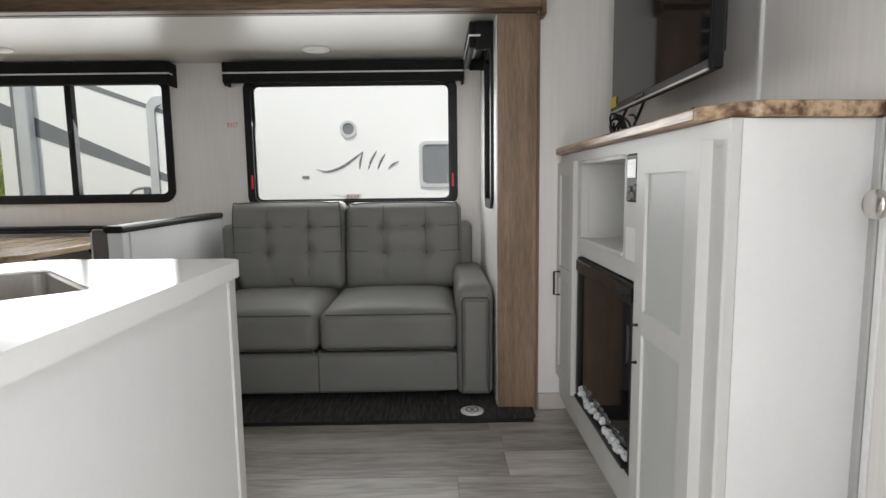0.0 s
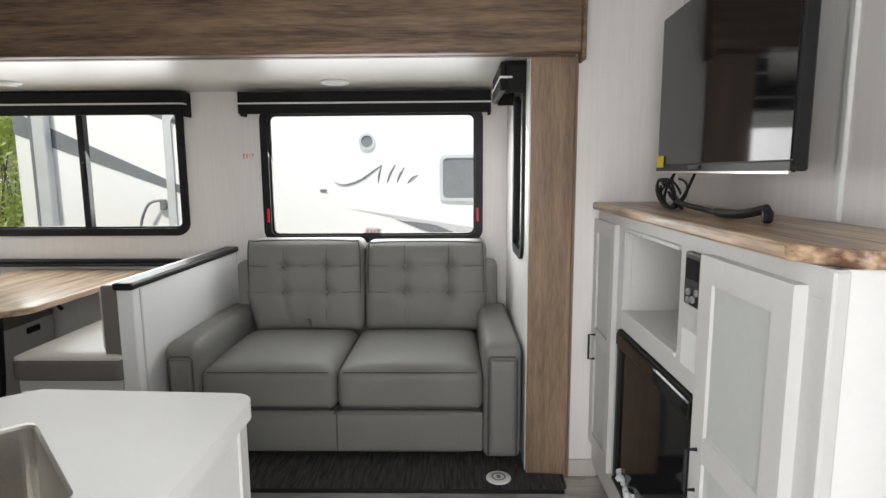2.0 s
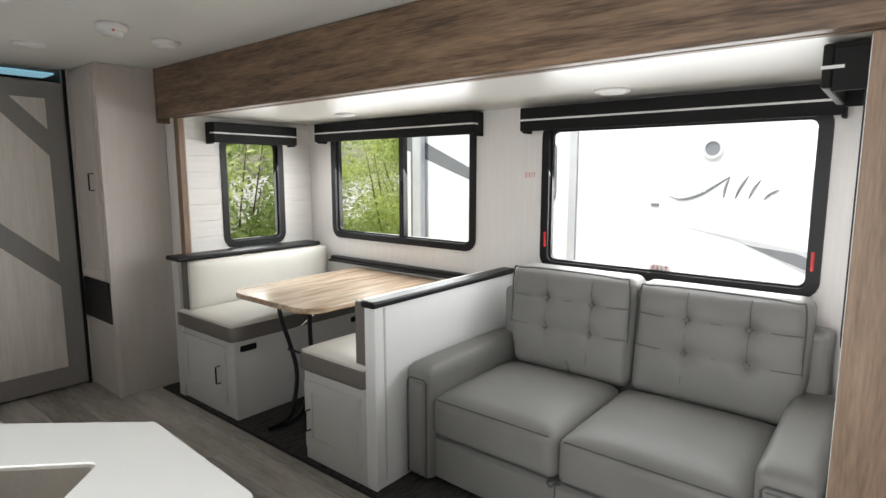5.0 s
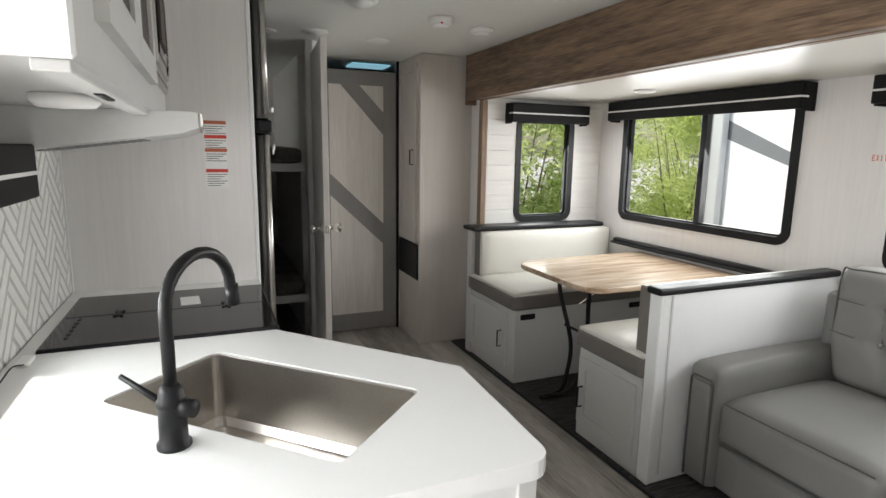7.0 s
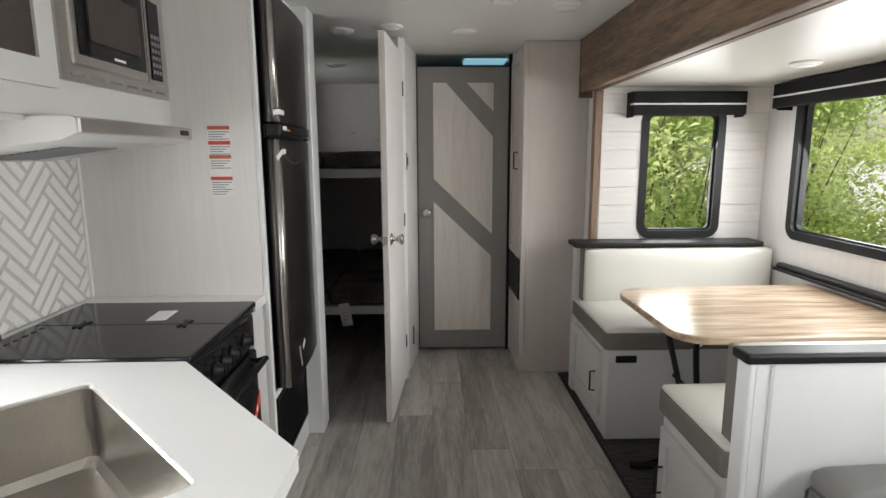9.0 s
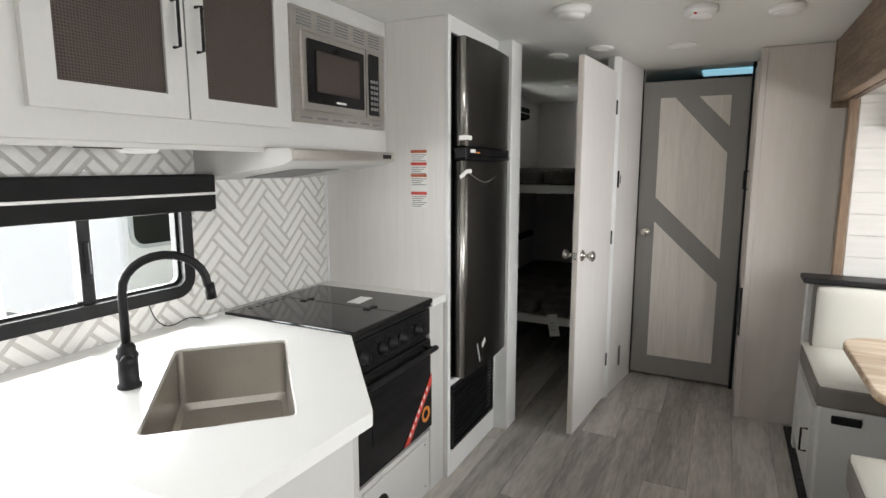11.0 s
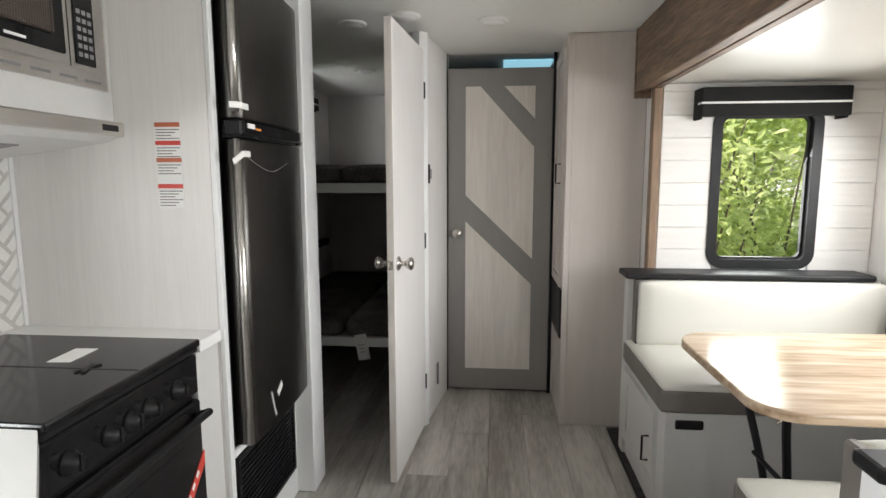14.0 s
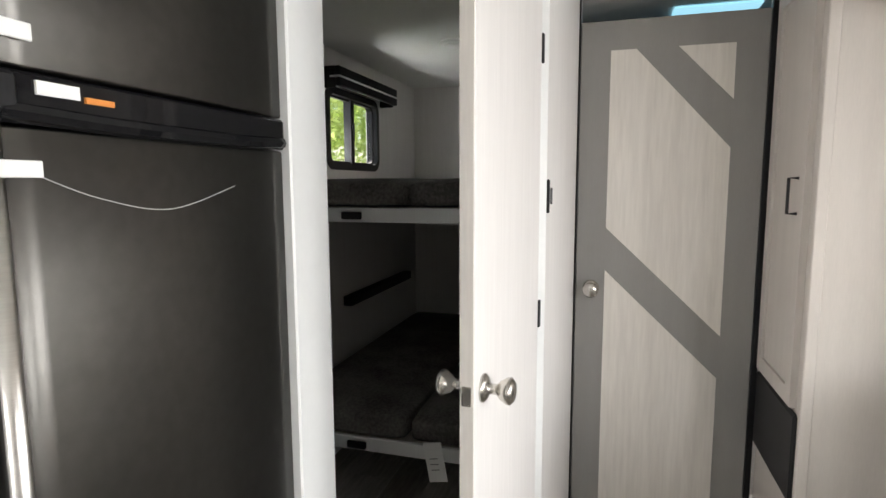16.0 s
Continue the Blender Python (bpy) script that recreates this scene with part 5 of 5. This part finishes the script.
sk = thing("skylight", "blue-tinted skylight in the bathroom ceiling", "skylight", (-3.88, 0.97, 2.02))
part("dome", B(-3.95, -3.74, 0.82, 1.12, 2.018, 2.027, 0.003), M_SKYLIGHT, sk)
ward = thing("wardrobe", "warm grey wardrobe beside the bathroom door", "wardrobe", (-3.33, 1.32, 0))
part("carcass", B(-3.553, -3.115, 1.135, 1.518, 0.0, CEIL - 0.002, 0.003), M_GREY, ward)
part("corner_strip", B(-3.135, -3.108, 1.129, 1.16, 0.0, CEIL - 0.002, 0.003), M_GREY, ward)
WF = Matrix.Translation((0, 1.135, 0))
wd = shaker(ward, -3.53, -3.165, 0.74, 1.97, WF, M_GREY, M_GREY, 0.05)
pull(wd, (-3.215, 0, 1.34), WF @ Matrix.Translation((0, -0.018, 0)))
part("return_vent", B(-3.53, -3.125, 1.118, 1.135, 0.47, 0.73, 0.006), M_BLACK, ward, "black vent panel")
plate_ = thing("wall_plate", "black switch plate on the narrow white panel", "switch", (-3.07, 0.44, 1.3))
part("plate", turned(B(-0.03, 0.03, -0.004, 0.006, -0.05, 0.05, 0.003), pose(-3.13, 0.431, 1.34, 0, 0, -171.5)), M_BLACK, plate_)
part("rocker", turned(B(-0.012, 0.012, -0.008, -0.002, -0.025, 0.025, 0.002), pose(-3.13, 0.436, 1.34, 0, 0, -171.5)), M_INK, plate_)
lowv = thing("wall_vent", "small dark vent low on the narrow white panel", "vent", (-3.2, 0.45, 0.18))
part("plate", turned(B(-0.03, 0.03, -0.004, 0.006, -0.06, 0.06, 0.003), pose(-3.30, 0.457, 0.20, 0, 0, -171.5)), M_INK, lowv)

# ---- bunk room ----
for name, z, lab in (("lower", 0.33, "lower bunk with grey plush mattress and white rail"), ("upper", 1.235, "upper bunk with grey plush mattress and white rail")):
    bunk = thing("bunk_bed", lab, "bunk", (-4.2, -0.15, z), group="bunk beds")
    part("rail", B(-3.36, -3.34, -0.69, 0.39, z, z + 0.055, 0.003), M_WHITE, bunk)
    part("platform", B(-5.13, -3.36, -0.69, 0.39, z, z + 0.04), M_GREY, bunk)
    for y0, y1 in ((-0.685, -0.115), (-0.105, 0.38)):
        smooth(part("mattress", cushion(-5.1, -3.35, y0, y1, z + 0.055, z + 0.155, 0.03, 0.015, 2, 1, cuts=11), M_MATTRESS, bunk))
    part("latch", B(-3.34, -3.325, -0.36, -0.28, z + 0.012, z + 0.04, 0.003), M_BLACK, bunk)
tagt = thing("paper_tag", "white printed tag hanging from the lower bunk rail", "tag", (-3.33, 0.0, 0.34))
part("tag", turned(B(-0.002, 0.0, -0.036, 0.036, -0.12, 0.035), pose(-3.325, -0.0, 0.375, 10, 0, 0)), M_PAPER, tagt)
for k in range(3):
    part("text_bar", turned(B(0.0, 0.001, -0.02, 0.012, -0.03 - k * 0.022, -0.027 - k * 0.022), pose(-3.325, -0.0, 0.375, 10, 0, 0)), M_INK, tagt)
hk = tagged(slab("wall_ledge", -4.9, -4.0, YK, YK + 0.05, 0.75, 0.80, M_BLACK), "dark padded ledge along the lower bunk wall", "ledge")

# ---- ceiling fixtures ----


def dome(name, label, cat, x, y, z, r, h, m=M_PAPER, n=28):
    t = thing(name, label, cat, (x, y, z), group=cat + " fixtures")
    smooth(part("rim", turned(lathe([(r, 0.0), (r, -h * 0.4), (r * 0.9, -h * 0.7), (r * 0.72, -h * 0.75)], n), pose(x, y, z)), m, t))
    smooth(part("lens", turned(lathe([(r * 0.72, -h * 0.5), (r * 0.66, -h), (r * 0.001, -h * 1.05)], n), pose(x, y, z)), m, t))
    return t


dome("ceiling_vent", "round white ceiling air vent", "vent", -1.95, 0.42, CEIL, 0.075, 0.035)
dome("ceiling_vent", "round white ceiling air vent near the beam", "vent", -2.30, 1.175, CEIL, 0.065, 0.03)
dome("ceiling_light", "flush round white ceiling light", "lamp", -2.86, 0.76, CEIL, 0.07, 0.018)
dome("ceiling_light", "flush round white ceiling light", "lamp", -2.75, 0.37, CEIL, 0.07, 0.018)
dome("ceiling_light", "flush round white ceiling light", "lamp", -2.85, 0.11, CEIL, 0.065, 0.018)
dome("ceiling_light", "flush round white light in the bunk room", "lamp", -4.0, -0.1, CEIL, 0.07, 0.018)
dome("ceiling_light", "flush oval white light in the slide-out ceiling", "lamp", -0.44, 2.17, 1.745, 0.075, 0.016)
dome("ceiling_light", "flush round white light above the dinette", "lamp", -2.06, 2.10, 1.745, 0.06, 0.016)
sd = dome("smoke_detector", "white smoke detector on the ceiling", "detector", -2.155, 0.877, CEIL, 0.062, 0.045)
part("red_mark", turned(B(-0.012, 0.012, -0.005, 0.005, 0, 0.002), pose(-2.105, 0.86, CEIL - 0.028, 0, 60, 0)), M_RED, sd)
ex = thing("exit_sign", "small red exit lettering on the wall", "sign", (-1.008, YW, 1.385))


def lettering(parent, word, x, z, h, w, m, y):
    """Block capitals E X I T from strokes."""
    bm = bmesh.new()
    strokes = {"E": ((0, 0, .18, 1), (0, 0, 1, .16), (0, .42, .8, .58), (0, .84, 1, 1)), "I": ((.38, 0, .62, 1),), "T": ((0, .84, 1, 1), (.4, 0, .6, 1))}
    for i, ch in enumerate(word):
        ox = x + i * w * 1.5
        if ch == "X":
            for p in ([(0, 0), (.2, 0), (1, 1), (.8, 1)], [(.8, 0), (1, 0), (.2, 1), (0, 1)]):
                tmp = plate([(ox + a * w, z + b * h) for a, b in p], y - 0.001, y)
                me = bpy.data.meshes.new("t")
                tmp.to_mesh(me), tmp.free()
                bm.from_mesh(me)
                bpy.data.meshes.remove(me)
            continue
        for a, b, c, d in strokes[ch]:
            box(bm, ox + a * w, ox + c * w, y - 0.001, y, z + b * h, z + d * h)
    return part("lettering", bm, m, parent)


lettering(ex, "EXIT", -1.045, 1.372, 0.026, 0.011, M_REDLABEL, YW - 0.0005)
ex2 = thing("exit_sticker", "white exit sticker on the bottom of the sofa window", "sticker", (-0.31, YW, 0.945))
part("sheet", B(-0.36, -0.265, YW + 0.020, YW + 0.023, 0.925, 0.965), M_PAPER, ex2)
lettering(ex2, "EXIT", -0.348, 0.932, 0.026, 0.013, M_REDLABEL, YW + 0.0195)
wire = thing("loose_wire", "thin loose wire with a connector by the backsplash", "wire", (-1.0, -0.66, CT))
part("lead", tube(curve3([(-0.84, YK + 0.012, 0.96), (-0.86, YK + 0.02, 0.90), (-0.90, YK + 0.03, 0.872), (-0.97, YK + 0.04, 0.885), (-1.02, YK + 0.05, 0.872)]), 0.002, 5), M_BLACK, wire)
part("connector", B(-1.08, -1.02, YK + 0.03, YK + 0.06, CT + 0.001, CT + 0.012, 0.003), M_PAPER, wire)

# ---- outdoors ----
# added glowing sheet, so the kitchen window looks out on blown-out white
structure(slab("backdrop", -90, 40, -56, -55, -0.75, 22, M_BACKGLOW, bev=0), "added glowing white sheet standing in for overexposed daylight beyond the kitchen window", "backdrop")
NY = 5.0


def trailer(name, label, x0, x1, y0, y1, z0, z1):
    t = thing(name, label, "trailer", ((x0 + x1) / 2, (y0 + y1) / 2, -0.75))
    part("wall", B(x0, x1, y0, y1, z0, z1, 0.05, 2), M_TRAILER, t)
    part("skirt", B(x0 + 0.02, x1 - 0.02, y0 + 0.05, y1 - 0.05, z0 - 0.25, z0), M_TGREY, t)
    for x in (x0 + (x1 - x0) * 0.42, x0 + (x1 - x0) * 0.54):
        for y in (y0 + 0.15, y1 - 0.15):
            w = part("wheel", turned(lathe([(0.2, -0.1), (0.33, -0.09), (0.35, 0.0), (0.33, 0.09), (0.2, 0.1)], 20), pose(x, y, -0.40, 90)), M_BLACK, t)
    return t


nb = trailer("travel_trailer", "white travel trailer with grey swoosh graphics parked alongside", -4.35, 5.5, NY, NY + 2.4, -0.3, 2.75)
NP = Matrix.Translation((0, NY, 0))
part("porthole", turned(ring([(-0.715 + 0.085 * math.cos(a / 20 * 6.2832), 1.6 + 0.085 * math.sin(a / 20 * 6.2832)) for a in range(20)], [(-0.715 + 0.06 * math.cos(a / 20 * 6.2832), 1.6 + 0.06 * math.sin(a / 20 * 6.2832)) for a in range(20)], -0.02, 0.0), NP), M_TPALE, nb)
part("porthole_glass", turned(plate([(-0.715 + 0.062 * math.cos(a / 20 * 6.2832), 1.6 + 0.062 * math.sin(a / 20 * 6.2832)) for a in range(20)], -0.008, 0.0), NP), M_TGREY, nb)
part("small_vent", turned(B(-1.21, -1.14, -0.01, 0, 1.095, 1.12), NP), M_TGREY, nb)
nw = part("side_window", turned(ring(rrect(0.015, 0.62, 0.99, 1.465, 0.07), rrect(0.05, 0.585, 1.025, 1.43, 0.05), -0.02, 0), NP), M_TPALE, nb)
part("window_glass", turned(plate(rrect(0.045, 0.59, 1.02, 1.435, 0.05), -0.008, 0), NP), M_TGREY, nw)
# brush-stroke emblem
for pts in ([(-1.06, 1.19), (-0.95, 1.165), (-0.80, 1.21), (-0.66, 1.30), (-0.57, 1.365)], [(-0.57, 1.365), (-0.60, 1.27), (-0.61, 1.18)], [(-0.43, 1.37), (-0.49, 1.27), (-0.52, 1.18)], [(-0.34, 1.34), (-0.39, 1.26), (-0.42, 1.18)], [(-0.20, 1.26), (-0.26, 1.23), (-0.31, 1.18)]):
    c = curve3([(x, NY - 0.003, z) for x, z in pts], 6)
    n = len(c)
    part("emblem_stroke", tube(c, [0.003 + 0.009 * math.sin(math.pi * i / (n - 1)) for i in range(n)], 5), M_TGREY, nb)
for p in ([(-4.33, 1.93), (-4.33, 1.70), (-2.5, 1.03), (-2.5, 1.10)], [(-4.33, 2.45), (-4.33, 2.38), (-2.2, 1.62), (-2.2, 1.66)]):
    part("stripe", turned(plate(p, -0.004, 0), NP), M_TGREY, nb)
for p in ([(-0.95, 0.93), (0.4, 0.72), (1.4, 0.60), (1.4, 0.50), (0.3, 0.66)], [(-0.45, 0.82), (0.3, 0.60), (1.3, 0.36), (1.3, 0.16), (0.2, 0.52)]):
    part("stripe", turned(plate(p, -0.004, 0), NP), M_TPALE, nb)
part("stripe", turned(plate([(-0.42, 0.80), (-0.05, 0.76), (0.2, 0.66), (0.35, 0.55), (0.0, 0.64)], -0.006, 0), NP), M_TGREY, nb)
part("awning_arm", B(-4.06, -3.93, NY - 0.12, NY - 0.02, -0.2, 2.5, 0.01), M_TPALE, nb)
part("awning_arm_edge", B(-4.11, -4.06, NY - 0.10, NY - 0.02, -0.2, 2.5, 0.01), M_TGREY, nb)
part("door_frame", turned(ring(rrect(-2.78, -1.95, 0.0, 1.95, 0.12), rrect(-2.70, -2.03, 0.08, 1.87, 0.08), -0.03, 0), NP), M_TPALE, nb)
part("grab_rail", tube(curve3([(-3.02, NY - 0.02, 0.55), (-3.05, NY - 0.08, 0.75), (-2.95, NY - 0.09, 0.98), (-2.83, NY - 0.03, 1.02)]), 0.014, 8), M_TGREY, nb)
part("door_lock", turned(B(-2.86, -2.80, -0.05, 0, 0.92, 1.03, 0.01), NP), M_TGREY, nb)
part("door_window", turned(plate(rrect(-2.55, -2.18, 1.1, 1.7, 0.06), -0.012, 0), NP), M_TGREY, nb)

BACKT = Matrix(((1, 0, 0, 0), (0, -1, 0, -4.2), (0, 0, 1, 0), (0, 0, 0, 1)))
nb2 = trailer("travel_trailer", "white travel trailer parked beyond the kitchen window", -9.0, -3.05, -6.6, -4.2, -0.3, 2.75)
nw2 = part("side_window", turned(ring(rrect(-4.75, -3.12, 0.60, 1.95, 0.16), rrect(-4.71, -3.16, 0.64, 1.91, 0.12), -0.02, 0), BACKT), M_TPALE, nb2)
part("window_glass", turned(plate(rrect(-4.72, -3.15, 0.63, 1.92, 0.12), -0.010, 0), BACKT), M_BLACK, nw2, "dark tinted glass")
part("lettering_bar", B(-4.45, -3.55, -4.192, -4.186, 1.52, 1.62), M_TGREY, nb2)
part("lettering_bar", B(-4.45, -3.75, -4.192, -4.186, 1.36, 1.44), M_TGREY, nb2)


def shrub(seed, h, r, leaves, size):
    """Stems and folded leaves about the origin; returns two meshes."""
    rnd = random.Random(seed)
    stems, crown = bmesh.new(), bmesh.new()
    for k in range(9):
        a = rnd.uniform(0, 6.28)
        tip = Vector((math.cos(a) * r * rnd.uniform(0.2, 0.8), math.sin(a) * r * rnd.uniform(0.2, 0.8), h * rnd.uniform(0.6, 1.0)))
        c = curve3([(math.cos(a) * 0.05, math.sin(a) * 0.05, 0), tip * 0.4 + Vector((rnd.uniform(-.1, .1), rnd.uniform(-.1, .1), 0.1)), tip], 5)
        tmp = tube(c, [0.022 * (1 - 0.8 * i / (len(c) - 1)) for i in range(len(c))], 5)
        me = bpy.data.meshes.new("t")
        tmp.to_mesh(me), tmp.free()
        stems.from_mesh(me)
        bpy.data.meshes.remove(me)
    clumps = [Vector((rnd.gauss(0, r * 0.5), rnd.gauss(0, r * 0.5), h * rnd.uniform(0.08, 1.0))) for _ in range(34)]
    for i in range(leaves):
        c = rnd.choice(clumps) + Vector((rnd.gauss(0, 0.2), rnd.gauss(0, 0.2), rnd.gauss(0, 0.18)))
        s = size * rnd.uniform(0.5, 1.3)
        m = Matrix.Translation(c) @ Euler((rnd.uniform(-1, 1), rnd.uniform(-0.9, 0.9), rnd.uniform(0, 6.28))).to_matrix().to_4x4()
        p = [m @ Vector(q) for q in ((0, 0, 0), (s * 0.5, s * 0.24, s * 0.08), (s * 1.1, 0, -s * 0.12), (s * 0.5, -s * 0.24, s * 0.08), (s * 0.5, 0, 0))]
        v = [crown.verts.new(q) for q in p]
        crown.faces.new((v[0], v[4], v[1])), crown.faces.new((v[1], v[4], v[2])), crown.faces.new((v[2], v[4], v[3])), crown.faces.new((v[3], v[4], v[0]))
    return stems, crown


sh = thing("shrub", "leafy green shrub growing behind the trailers", "shrub", (0, 0, -0.75), group="shrubs behind the trailers")
st, cr = shrub(11, 3.2, 1.0, 10500, 0.08)
for bm in (st, cr):
    bmesh.ops.translate(bm, verts=bm.verts, vec=(0, 0, -0.75))
part("stem", st, M_BARK, sh), part("crown", cr, M_LEAF, sh)
sh.matrix_basis = pose(-5.2, 2.3, -0.75, 0, 0, 30)
for i, (x, y, rz) in enumerate(((-6.1, 1.0, 100), (-5.9, 3.5, 200), (-6.3, 4.8, 310), (-7.4, 2.2, 60), (-7.6, 5.9, 150), (-6.0, 6.6, 20), (-8.2, 4.0, 260), (-5.0, -2.4, 90), (-5.6, -3.4, 170), (-6.5, -1.8, 310), (-6.7, 7.9, 220), (-7.9, 8.6, 40), (-9.2, 7.2, 130), (-9.6, 5.2, 280), (-8.8, 1.0, 350), (-7.0, -0.2, 75), (-9.0, 9.8, 190), (-6.9, 3.1, 15))):
    copy_thing(sh, pose(x, y, -0.75, 0, 0, rz))

# ---- pieces of floor and backsplash ----
random.seed(8)
y, row = YK, 0
PW = 0.182
while y < YS:
    x = -5.2 - random.uniform(0, 1.0)
    while x < 1.05:
        x1 = x + 1.22
        a, b = max(x, -5.19), min(x1, 1.05)
        if b - a > 0.02:
            part("plank", B(a + 0.0008, b - 0.0008, y + 0.0008, min(y + PW, YS + 0.02) - 0.0008, -0.004, 0.0, 0.0008), M_PLANK, floor)
        x = x1
    y += PW
near = sorted(tiles, key=lambda p: -min(q[0] for q in p))
for p in near[:300]:
    part("tile", turned(plate(p[::-1], 0.003, 0.0062), Matrix.Translation((0, YK, 0))), M_TILE, splash)
bm = bmesh.new()
for p in near[300:]:
    f = [[bm.verts.new((x, YK + d, z)) for x, z in p] for d in (0.003, 0.0062)]
    bm.faces.new(f[1])
    for k in range(len(p)):
        bm.faces.new((f[0][k - 1], f[0][k], f[1][k], f[1][k - 1]))
if near[300:]:
    tagged(part("tile_field", bm, M_TILE, splash), kind="stuff")
else:
    bm.free()
